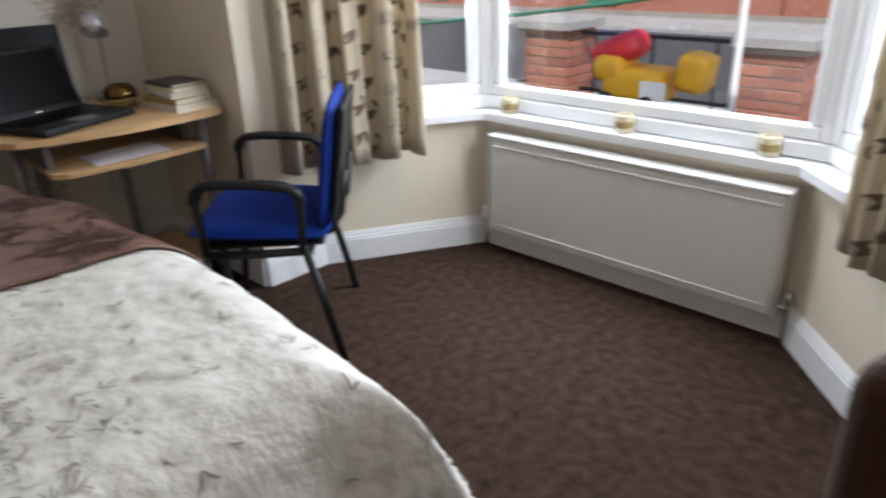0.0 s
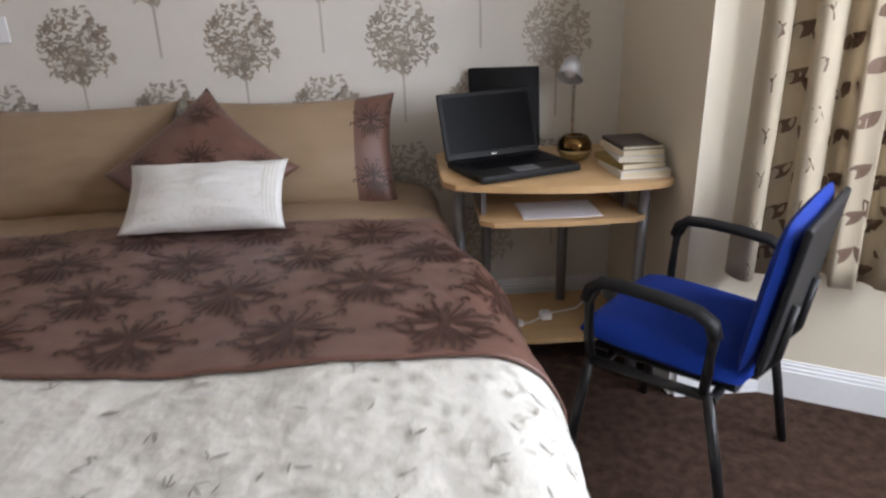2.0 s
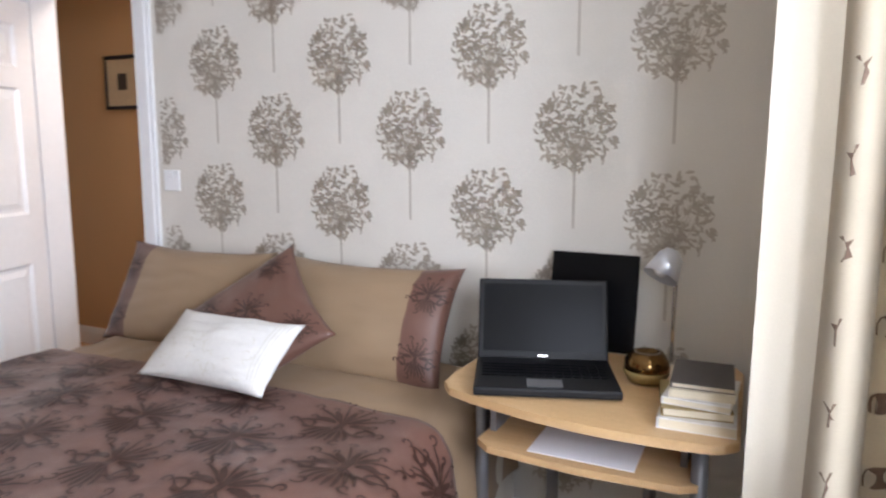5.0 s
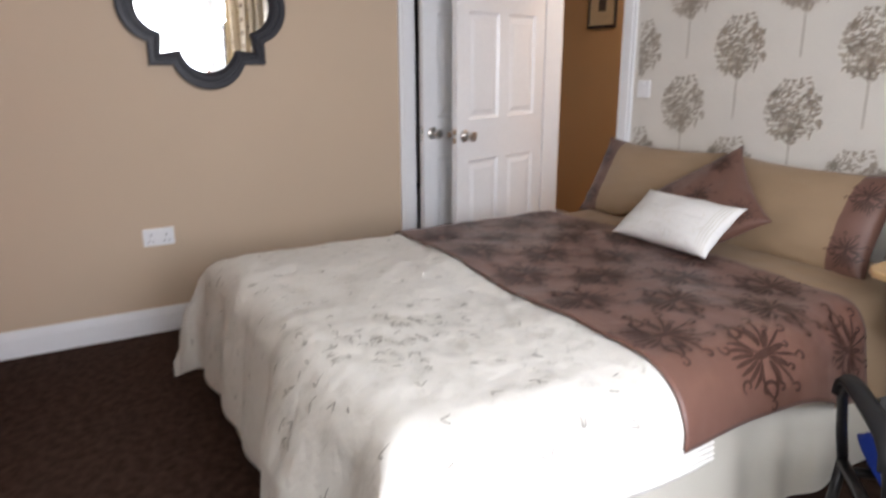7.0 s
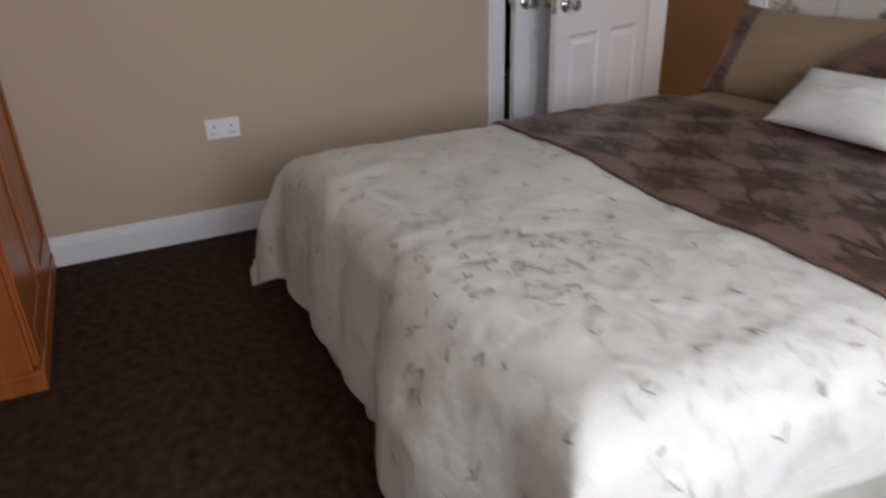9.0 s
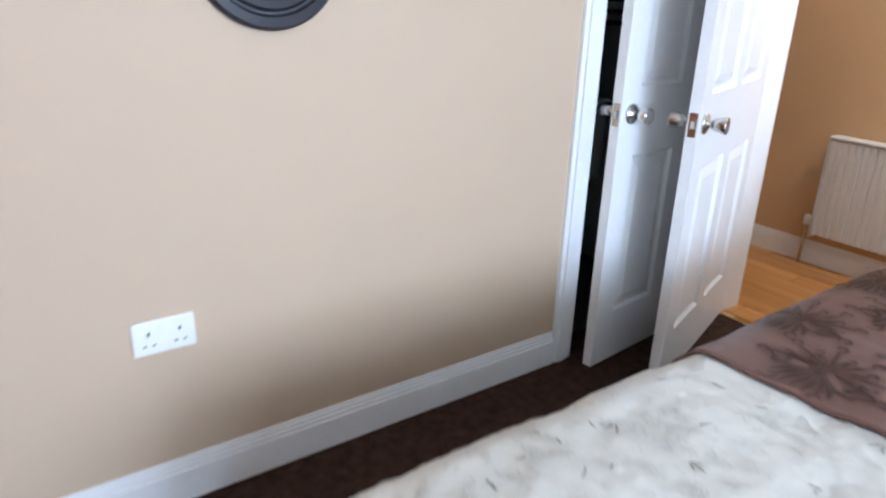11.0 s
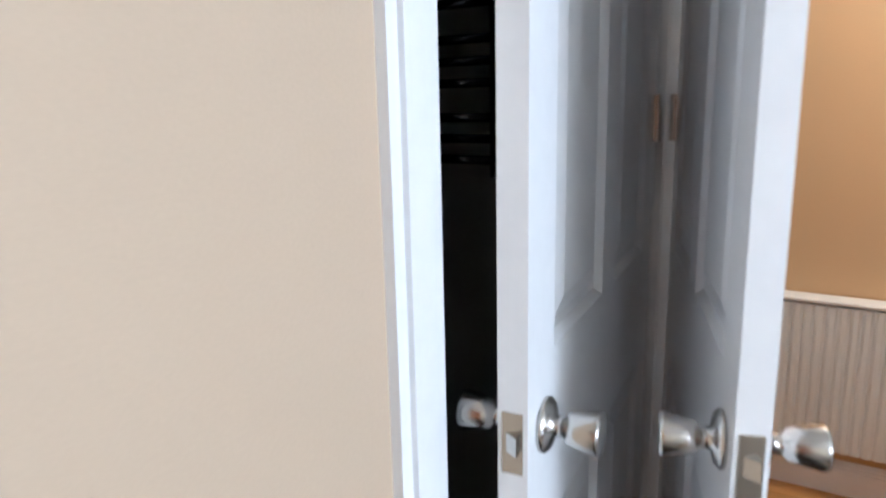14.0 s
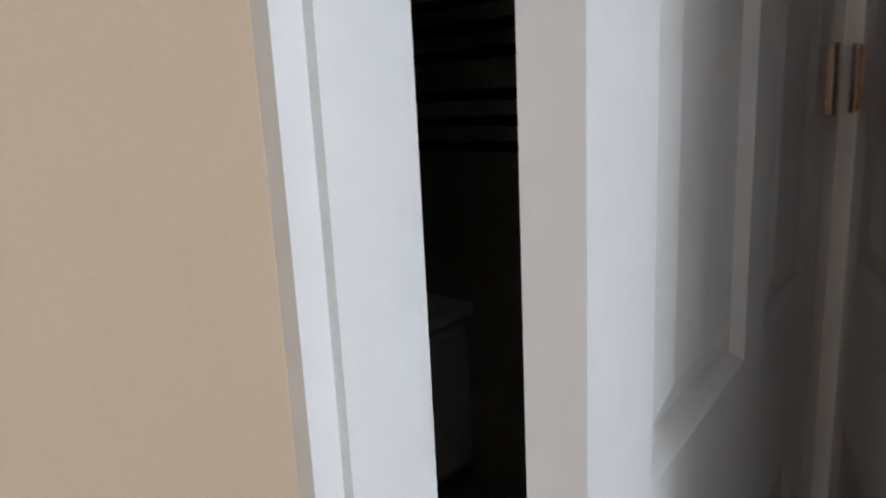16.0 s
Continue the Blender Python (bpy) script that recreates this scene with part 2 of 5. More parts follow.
def lathe(bm, prof, seg=24, at=(0, 0, 0)):
    rings = [[bm.verts.new((at[0] + r * math.cos(2 * math.pi * k / seg), at[1] + r * math.sin(2 * math.pi * k / seg), at[2] + z)) for k in range(seg)] for r, z in prof]
    for a, b in zip(rings, rings[1:]):
        for k in range(seg):
            bm.faces.new((a[k], a[(k + 1) % seg], b[(k + 1) % seg], b[k]))
    bm.faces.new(rings[0]), bm.faces.new(rings[-1])
    return bm


def sheet(bm, fn, nu, nv):
    vs = [[bm.verts.new(fn(i / nu, j / nv)) for j in range(nv + 1)] for i in range(nu + 1)]
    for i in range(nu):
        for j in range(nv):
            bm.faces.new((vs[i][j], vs[i + 1][j], vs[i + 1][j + 1], vs[i][j + 1]))
    return bm


def prism(bm, outline, z0, z1):
    lo = [bm.verts.new((x, y, z0)) for x, y in outline]
    hi = [bm.verts.new((x, y, z1)) for x, y in outline]
    n = len(outline)
    for k in range(n):
        bm.faces.new((lo[k], lo[(k + 1) % n], hi[(k + 1) % n], hi[k]))
    bm.faces.new(lo[::-1]), bm.faces.new(hi)
    return bm


def wall_strip(bm, a, b, thick, z0, z1):
    """A wall from a to b in plan, thick to the right of the way from a to b."""
    a, b = Vector(a), Vector(b)
    d = (b - a).normalized()
    n = Vector((d.y, -d.x)) * thick
    return prism(bm, [tuple(a), tuple(b), tuple(b + n), tuple(a + n)], z0, z1)


# ---- structure ----
H, EAST, SOUTH = 2.42, 3.21, -3.72
bm = prism(bmesh.new(), [(-0.12, 0.0), (EAST + 0.3, 0.0), (EAST + 0.3, -0.745), (3.5, -0.745), (FRONT_X, BAY_A), (FRONT_X, BAY_B), (3.62, -3.0), (EAST + 0.3, -3.0), (EAST + 0.3, SOUTH), (-0.12, SOUTH)], -0.06, 0.0)
setting("floor", bm, M_CARPET, "dark brown twist-pile fitted carpet", "carpet")
setting("floor_toilet", box(-1.7, -2.2, -0.06, -0.12, 0.12, 0.0), M_TILE, "dark vinyl floor of the small toilet", "floor")
setting("ceiling", box(-1.8, SOUTH - 0.2, H, 4.6, 1.3, H + 0.1), M_CEIL, "plain off-white painted ceiling", "ceiling")
OPEN_L, OPEN_R, DOOR_H = 0.07, 0.765, 2.05
bm = bmesh.new()
add_box(bm, -1.7, 0.0, 0, OPEN_L - 0.0, 0.12, H)
add_box(bm, OPEN_R, 0.0, 0, EAST + 0.3, 0.12, H)
add_box(bm, OPEN_L, 0.0, DOOR_H, OPEN_R, 0.12, H)
wall_north = setting("wall_north", bm, M_PAPER, "pale wallpaper with taupe round-headed trees", "wall")
TOI_A, TOI_B = -0.885, -0.10
bm = bmesh.new()
add_box(bm, -0.12, SOUTH, 0, 0, TOI_A, H)
add_box(bm, -0.12, TOI_B, 0, 0, 0.0, H)
add_box(bm, -0.12, TOI_A, 2.03, 0, TOI_B, H)
setting("wall_west", bm, M_TAN, "plain tan painted wall with a mirror and a socket", "wall")
# South wall is out of view; cream is chosen to bounce light onto the doors.
setting("wall_south", box(-0.12, SOUTH - 0.12, 0, EAST + 0.3, SOUTH, H), M_CREAM, "unseen south wall, made cream to bounce light", "wall")
bm = bmesh.new()
add_box(bm, EAST, -0.745, 0, EAST + 0.3, 0, H)
add_box(bm, EAST, SOUTH, 0, EAST + 0.3, -3.0, H)
add_box(bm, EAST, -3.0, 2.3, EAST + 0.3, -0.745, H)
setting("wall_east", bm, M_CREAM, "cream painted wall opening into a bay window", "wall")
SILL = 0.60
BAY = [(3.5, -0.745), (FRONT_X, BAY_A), (FRONT_X, BAY_B), (3.5, -3.0)]
bm = bmesh.new()
for a, b in zip(BAY, BAY[1:]):
    wall_strip(bm, b, a, 0.22, 0, SILL - 0.03)
    wall_strip(bm, b, a, 0.22, 2.15, H)
setting("wall_bay", bm, M_CREAM, "cream painted wall under the bay window", "wall")


def skirting(name, a, b, h=0.13):
    """Moulded board along a wall line, to the left of the way from a to b."""
    bm = bmesh.new()
    for t, z0, z1 in ((0.018, 0.0, h * 0.74), (0.014, h * 0.74, h * 0.84), (0.009, h * 0.84, h * 0.93), (0.005, h * 0.93, h)):
        wall_strip(bm, b, a, t, z0, z1)
    return setting(name, bm, M_WHITE, "white gloss moulded skirting board", "skirting board")


skirting("baseboard_west", (0, -0.975), (0, SOUTH))
skirting("baseboard_south", (0, SOUTH), (EAST, SOUTH))
skirting("baseboard_north", (EAST, 0), (0.885, 0))
skirting("baseboard_east", (EAST, -0.745), (EAST, 0))
skirting("baseboard_reveal", (3.5, -0.745), (EAST, -0.745))
skirting("baseboard_bay", BAY[1], BAY[0])
skirting("baseboard_bay", BAY[2], BAY[1])
skirting("baseboard_bay", BAY[3], BAY[2])
skirting("baseboard_reveal", (EAST, -3.0), (3.5, -3.0))


# ---- doorways ----
def lining(name, a, b, h, normal, label):
    """Jambs, head and moulded architrave round an opening from a to b on one wall face."""
    root = thing(name, label, "door frame", kind="structure")
    a, b, n = Vector(a), Vector(b), Vector(normal)
    d = (b - a).normalized()
    for nm, p, s in (("jamb", a, 1), ("jamb", b, -1)):
        bm = bmesh.new()
        q = p + d * s * 0.018
        prism(bm, [tuple(p + n * 0.003), tuple(q + n * 0.003), tuple(q - n * 0.125), tuple(p - n * 0.125)], 0, h)
        part(nm, bm, M_WHITE, root)
        bm = bmesh.new()
        for w0, w1, t in ((-0.005, 0.03, 0.016), (0.03, 0.066, 0.022), (0.066, 0.085, 0.014)):
            u, v = p - d * s * w0, p - d * s * w1
            prism(bm, [tuple(u), tuple(v), tuple(v + n * t), tuple(u + n * t)], 0, h + w1)
        part("architrave", bm, M_WHITE, root)
    bm = bmesh.new()
    for w0, w1, t in ((-0.005, 0.03, 0.016), (0.03, 0.066, 0.022), (0.066, 0.085, 0.014)):
        u, v = a - d * w0, b + d * w0
        prism(bm, [tuple(u), tuple(v), tuple(v + n * t), tuple(u + n * t)], h + w0, h + w1)
    part("architrave", bm, M_WHITE, root)
    bm = prism(bmesh.new(), [tuple(a + d * 0.018 + n * 0.003), tuple(b - d * 0.018 + n * 0.003), tuple(b - d * 0.018 - n * 0.125), tuple(a + d * 0.018 - n * 0.125)], h - 0.018, h)
    part("head", bm, M_WHITE, root)
    return root


def panel_door(name, w, m, label, knob_side):
    """Six-panel leaf from the hinge along +x, with knobs, latch plate and hinges."""
    root = thing(name, label, "door", m, kind="structure")
    h, t, st, mu = 1.99, 0.036, 0.098, 0.085
    cw = (w - 2 * st - mu) / 2
    rows = ((0.21, 0.80), (1.03, 1.60), (1.69, 1.88))
    bm = bmesh.new()
    cols = ((st, st + cw), (st + cw + mu, w - st))
    xs = [0, cols[0][0], cols[0][1], cols[1][0], cols[1][1], w]
    for x0, x1 in ((xs[0], xs[1]), (xs[2], xs[3]), (xs[4], xs[5])):
        add_box(bm, x0, -t / 2, 0.008, x1, t / 2, h)
    z = [0.008] + [k for r in rows for k in r] + [h]
    for z0, z1 in zip(z[::2], z[1::2]):
        for c in cols:
            add_box(bm, c[0], -t / 2, z0, c[1], t / 2, z1)
    bmesh.ops.remove_doubles(bm, verts=bm.verts, dist=1e-5)
    part("leaf", bm, M_WHITE, root)
    for c in cols:
        for r in rows:
            bm = bmesh.new()
            for s in (-1, 1):
                lv = []
                for ins, dep in ((0.0, t / 2), (0.012, t / 2 - 0.011), (0.026, t / 2 - 0.011), (0.052, t / 2 - 0.003)):
                    lv.append([bm.verts.new((x, s * dep, zz)) for x, zz in ((c[0] + ins, r[0] + ins), (c[1] - ins, r[0] + ins), (c[1] - ins, r[1] - ins), (c[0] + ins, r[1] - ins))])
                for a, b in zip(lv, lv[1:]):
                    for k in range(4):
                        bm.faces.new((a[k], a[(k + 1) % 4], b[(k + 1) % 4], b[k]))
                bm.faces.new(lv[-1])
            part("panel", bm, M_WHITE, root)
    for s in (-1, 1):
        bm = bmesh.new()
        prof = [(0.006, 0.0), (0.034, 0.001), (0.034, 0.005), (0.028, 0.010), (0.013, 0.013), (0.0125, 0.026), (0.0185, 0.030), (0.0215, 0.042), (0.0265, 0.066), (0.0255, 0.070), (0.018, 0.0708), (0.004, 0.0700)]
        lathe(bm, prof, 24)
        bmesh.ops.transform(bm, matrix=pose(w - 0.06, s * t / 2, 0.945, -90 * s, 0, 0), verts=bm.verts)
        part("door_knob", bm, M_STEEL, root, "brushed steel round door knob", True)
    bm = box(w - 0.0005, -0.0125, 0.907, w + 0.0015, 0.0125, 0.982)
    plate = part("latch_plate", bm, M_STEEL, root, "steel latch plate")
    part("latch_bolt", prism(bmesh.new(), [(w + 0.001, -0.008), (w + 0.012, 0.008), (w + 0.001, 0.008)], 0.934, 0.957), M_STEEL, plate)
    for z in (0.29, 1.285, 1.80):
        bm = cyl((-0.004, knob_side * (t / 2 + 0.004), z - 0.048), (-0.004, knob_side * (t / 2 + 0.004), z + 0.048), 0.0075, seg=10)
        add_box(bm, -0.004, knob_side * t / 2 - 0.001, z - 0.045, 0.024, knob_side * t / 2 + 0.0015, z + 0.045)
        part("hinge", bm, M_STEEL, root, "steel butt hinge")
    return root


lining("door_frame_1", (OPEN_R, 0.0), (OPEN_L, 0.0), DOOR_H, (0, -1), "white gloss moulded frame of the entrance doorway")
lining("door_frame_2", (0.0, TOI_A), (0.0, TOI_B), 2.03, (1, 0), "white gloss moulded frame of the toilet doorway")
ang2 = math.degrees(math.atan2(-0.873 + 0.025, 0.361 - 0.075))
panel_door("door_1", 0.82, pose(0.082, -0.028, 0, 0, 0, ang2), "white six-panel entrance door standing wide open", -1)
ang1 = math.degrees(math.atan2(-0.883 + 0.10, 0.103 - 0.02))
panel_door("door_2", 0.785, pose(0.022, -0.10, 0, 0, 0, ang1), "white six-panel toilet door standing ajar", 1)
part_bm = box(OPEN_L, -0.042, 0.0, OPEN_R, -0.004, 0.008, bevel=0.002)
setting("threshold", part_bm, M_BRASS, "brass carpet threshold strip in the doorway", "threshold strip")

# ---- hall ----
HALL_Y = 0.95
setting("wall_hall_north", box(-1.7, HALL_Y, 0, 3.0, HALL_Y + 0.1, H), M_ORANGE, "warm ochre painted hall wall", "wall")
setting("wall_hall_west", box(-1.8, 0.12, 0, -1.7, HALL_Y + 0.1, H), M_ORANGE, "warm ochre painted hall wall", "wall")
setting("wall_hall_east", box(3.0, 0.12, 0, 3.1, HALL_Y + 0.1, H), M_ORANGE, "warm ochre painted hall wall", "wall")
setting("wall_hall_south", box(OPEN_R, 0.122, 0, 3.0, 0.13, H), M_ORANGE, "warm ochre painted hall wall", "wall")
skirting("baseboard_hall", (3.0, HALL_Y), (-1.7, HALL_Y), 0.12)


def panel_radiator(name, w, z0, z1, m, label, ribs, group=""):
    """Convector radiator: its back on local y = 0, width along x, front towards -y."""
    root = thing(name, label, "radiator", m)
    bm = bmesh.new()
    d0, d1 = -0.035, -0.085
    if ribs:
        prof, n = [], int(w / 0.033)
        for k in range(n):
            x = 0.012 + k * (w - 0.024) / n
            s = (w - 0.024) / n
            prof += [(x, d1), (x + s * 0.55, d1), (x + s * 0.66, d1 + 0.009), (x + s * 0.90, d1 + 0.009)]
        prof += [(w - 0.012, d1), (w - 0.012, d0), (0.012, d0)]
        prism(bm, prof, z0 + 0.02, z1 - 0.02)
    else:
        add_box(bm, 0.008, d1, z0 + 0.012, w - 0.008, d0, z1 - 0.012, bevel=0.012, seg=3)
        for zz in (z0 + 0.045, z1 - 0.05):
            add_box(bm, 0.03, d1 - 0.003, zz, w - 0.03, d1 + 0.002, zz + 0.008, bevel=0.002)
    part("front_panel", bm, M_RAD, root)
    part("top_grille", box(0, d1 - 0.004, z1 - 0.014, w, -0.012, z1, bevel=0.004), M_RAD, root)
    for x in (0.0, w - 0.006):
        part("side_panel", box(x, d1 - 0.002, z0, x + 0.006, -0.014, z1 - 0.014), M_RAD, root)
    for x, c in ((-0.035, 1), (w + 0.035, -1)):
        bm = cyl((x, -0.05, 0.0), (x, -0.05, z0 + 0.06), 0.0075)
        add_cyl(bm, (x, -0.05, z0 + 0.045), (x + c * 0.045, -0.05, z0 + 0.045), 0.010)
        part("pipe", bm, M_STEEL, root)
        part("valve", lathe(bmesh.new(), [(0.012, 0), (0.017, 0.006), (0.017, 0.045), (0.012, 0.052)], 14, (x, -0.05, z0 + 0.055)), M_WHITE if x < 0 else M_STEEL, root, "radiator valve", True)
    for x in (0.2, w - 0.2):
        part("bracket", box(x - 0.02, -0.036, z0 + 0.08, x + 0.02, 0.002, z1 - 0.08), M_RAD, root)
    return root


panel_radiator("hall_radiator", 1.1, 0.16, 0.69, pose(-0.02, HALL_Y, 0), "white ribbed panel radiator on the ochre hall wall", True)

hall_floor = setting("floor_hall", box(-1.7, 0.012, -0.06, 3.0, HALL_Y, -0.004), M_LAMINATE, "orange-brown wood laminate hall floor", "laminate floor")

pic = thing("picture", "small dark-framed print with two bold bars on the hall wall", "picture", pose(-0.62, HALL_Y, 1.575))
for nm, b in (("frame", (0, -0.02, 0, 0.30, 0, 0.022)), ("frame", (0, -0.02, 0.308, 0.30, 0, 0.33)), ("frame", (0, -0.018, 0.022, 0.016, 0, 0.308)), ("frame", (0.284, -0.018, 0.022, 0.30, 0, 0.308))):
    part(nm, box(*b, bevel=0.003), M_FRAME, pic)
part("print", box(0.016, -0.008, 0.022, 0.284, -0.002, 0.308), M_PICT, pic, "cream print with a dark square")
part("print_motif", box(0.11, -0.0095, 0.12, 0.19, -0.008, 0.22), M_COVER, pic)

# ---- toilet ----
bm = bmesh.new()
add_box(bm, -1.7, -2.2, 0, -1.6, 0.0, H)
add_box(bm, -1.6, -2.2, 0, -0.12, -2.1, H)
setting("wall_toilet", bm, M_DARKWALL, "grey painted wall of the dark toilet", "wall")
setting("wall_toilet_lining", box(-1.6, -0.012, 0, -0.12, -0.002, H), M_DARKWALL, "grey painted wall of the dark toilet", "wall")

rail = thing("towel_radiator", "glossy black ladder towel radiator on the toilet wall", "towel rail", pose(0, -0.012, 0))
for x in (-0.82, -0.33):
    part("post", cyl((x, -0.07, 1.15), (x, -0.07, 1.95), 0.017), M_CHROMEBLK, rail, smooth=True)
for z in (1.19, 1.24, 1.29, 1.37, 1.42, 1.47, 1.55, 1.60, 1.65, 1.75, 1.80, 1.85, 1.91):
    part("rung", cyl((-0.82, -0.075, z), (-0.33, -0.075, z), 0.011, seg=12), M_CHROMEBLK, rail, smooth=True)
for x in (-0.82, -0.33):
    for z in (1.22, 1.88):
        part("wall_bracket", cyl((x, -0.07, z), (x, 0.0, z), 0.010), M_CHROMEBLK, rail)

wc = thing("toilet", "white ceramic close-coupled toilet against the toilet wall", "toilet", pose(-0.89, -0.012, 0))
part("cistern", box(-0.21, -0.18, 0.42, 0.21, 0.0, 0.80, bevel=0.03, seg=3), M_CERAM, wc, smooth=False)
part("cistern_lid", box(-0.22, -0.19, 0.80, 0.22, 0.0, 0.835, bevel=0.012, seg=2), M_CERAM, wc)
part("flush_button", cyl((0, -0.09, 0.835), (0, -0.09, 0.845), 0.025), M_STEEL, wc)


def bowl_pt(u, v):
    a = 2 * math.pi * u
    prof = ((0.62, 0.0), (0.55, 0.12), (0.6, 0.22), (0.92, 0.34), (1.0, 0.40), (0.85, 0.41))
    f = v * (len(prof) - 1)
    k = min(int(f), len(prof) - 2)
    g = f - k
    r, z = prof[k][0] * (1 - g) + prof[k + 1][0] * g, prof[k][1] * (1 - g) + prof[k + 1][1] * g
    return (0.18 * r * math.cos(a), -0.40 + 0.25 * r * math.sin(a), z)


part("bowl", sheet(bmesh.new(), bowl_pt, 28, 15), M_CERAM, wc, smooth=True)
part("seat", lathe(bmesh.new(), [(0.02, 0), (0.19, 0), (0.195, 0.012), (0.18, 0.022), (0.02, 0.024)], 28), M_CERAM, wc, smooth=True).matrix_local = pose(0, -0.40, 0.412) @ Matrix.Diagonal((1, 1.28, 1, 1))

# ---- bay window ----
def window_unit(name, a, b, z0, z1, mullions, label, sash=()):
    """Frame from a to b in plan with posts at the given fractions."""
    a, b = Vector(a), Vector(b)
    L = (b - a).length
    d = (b - a) / L
    m = Matrix.Translation((a.x, a.y, 0)) @ Matrix.Rotation(math.atan2(d.y, d.x), 4, "Z")
    root = thing(name, label, "window", m, kind="structure")
    f, dp = 0.06, 0.07
    part("window_frame", box(0, -dp, z0, L, 0, z0 + 0.055, bevel=0.006), M_UPVC, root)
    part("window_frame", box(0, -dp, z1 - f, L, 0, z1, bevel=0.006), M_UPVC, root)
    xs = [0.0] + [L * k for k in mullions] + [L - f]
    for x in xs:
        part("post", box(x, -dp + 0.003, z0 + 0.055, x + f, -0.003, z1 - f, bevel=0.006), M_UPVC, root)
    for x0, x1 in zip(xs, xs[1:]):
        i0, i1, w = x0 + f, x1, 0.048
        for bx in ((i0, -0.062, z0 + 0.055, i1, -0.012, z0 + 0.055 + w), (i0, -0.062, z1 - f - w, i1, -0.012, z1 - f), (i0, -0.06, z0 + 0.055 + w, i0 + w, -0.014, z1 - f - w), (i1 - w, -0.06, z0 + 0.055 + w, i1, -0.014, z1 - f - w)):
            part("sash_bar", box(*bx, bevel=0.008), M_UPVC, root)
        p = part("pane", box(i0 + w - 0.006, -0.040, z0 + 0.05 + w, i1 - w + 0.006, -0.034, z1 - f - w + 0.006), M_GLASS, root, "clear glass pane")
        p.visible_shadow = False
    return root


OUT = 0.10
n1 = Vector((BAY[1][0] - BAY[0][0], BAY[1][1] - BAY[0][1])).normalized()
n1 = Vector((-n1.y, n1.x))
n3 = Vector((BAY[3][0] - BAY[2][0], BAY[3][1] - BAY[2][1])).normalized()
n3 = Vector((-n3.y, n3.x))
W = [Vector(BAY[0]) + n1 * OUT, Vector((FRONT_X + OUT, BAY_A + 0.06)), Vector((FRONT_X + OUT, BAY_B - 0.06)), Vector(BAY[3]) + n3 * OUT]
window_unit("window_1", W[0], W[1], SILL, 2.15, (), "white framed side light of the bay window")
window_unit("window_2", W[1], W[2], SILL, 2.15, (), "white framed front light of the bay window")
window_unit("window_3", W[2], W[3], SILL, 2.15, (), "white framed side light of the bay window")
for k, p in ((0, W[1]), (1, W[2])):
    setting("corner_post", box(p.x - 0.05, p.y - 0.05, SILL, p.x + 0.05, p.y + 0.05, 2.15, bevel=0.012), M_UPVC, "white corner post of the bay window", "window post")
sill_in = [(3.5, -0.765), (FRONT_X - 0.045, BAY_A - 0.025), (FRONT_X - 0.045, BAY_B + 0.025), (3.5, -2.98)]
sill_out = [(W[3].x, W[3].y + 0.0), (W[2].x + 0.01, W[2].y), (W[1].x + 0.01, W[1].y), (W[0].x, W[0].y)]
setting("window_sill", prism(bmesh.new(), sill_in + sill_out, SILL - 0.032, SILL - 0.001), M_WHITE, "white gloss window sill round the bay", "window sill")

panel_radiator("bay_radiator", 1.20, 0.085, SILL - 0.075, pose(FRONT_X, BAY_B + 1.22, 0, 0, 0, -90), "white flat-fronted radiator under the bay window", False)

for x, y in ((FRONT_X + 0.01, BAY_A - 0.12), (FRONT_X + 0.01, -1.77), (FRONT_X + 0.01, BAY_B + 0.14)):
    jar = thing("candle_jar", "small cream glass candle jar on the window sill", "candle", pose(x, y, SILL - 0.001), "candles on the sill")
    part("glass", lathe(bmesh.new(), [(0.026, 0), (0.031, 0.004), (0.033, 0.06), (0.030, 0.066), (0.027, 0.06), (0.026, 0.045), (0.002, 0.045)], 18), M_JAR, jar, smooth=True)
    part("label_band", lathe(bmesh.new(), [(0.0325, 0.018), (0.0345, 0.019), (0.0348, 0.042), (0.0335, 0.043)], 18), M_COVER2, jar)
    part("wick", cyl((0, 0, 0.045), (0, 0, 0.056), 0.0012, seg=6), M_BLACK, jar)


# ---- curtains ----
def leaf_outline(n, L, w):
    up = [(L * k / n, w * math.sin(math.pi * (k / n) ** 0.8)) for k in range(n + 1)]
    return up + [(x, -y) for x, y in up[-2:0:-1]]


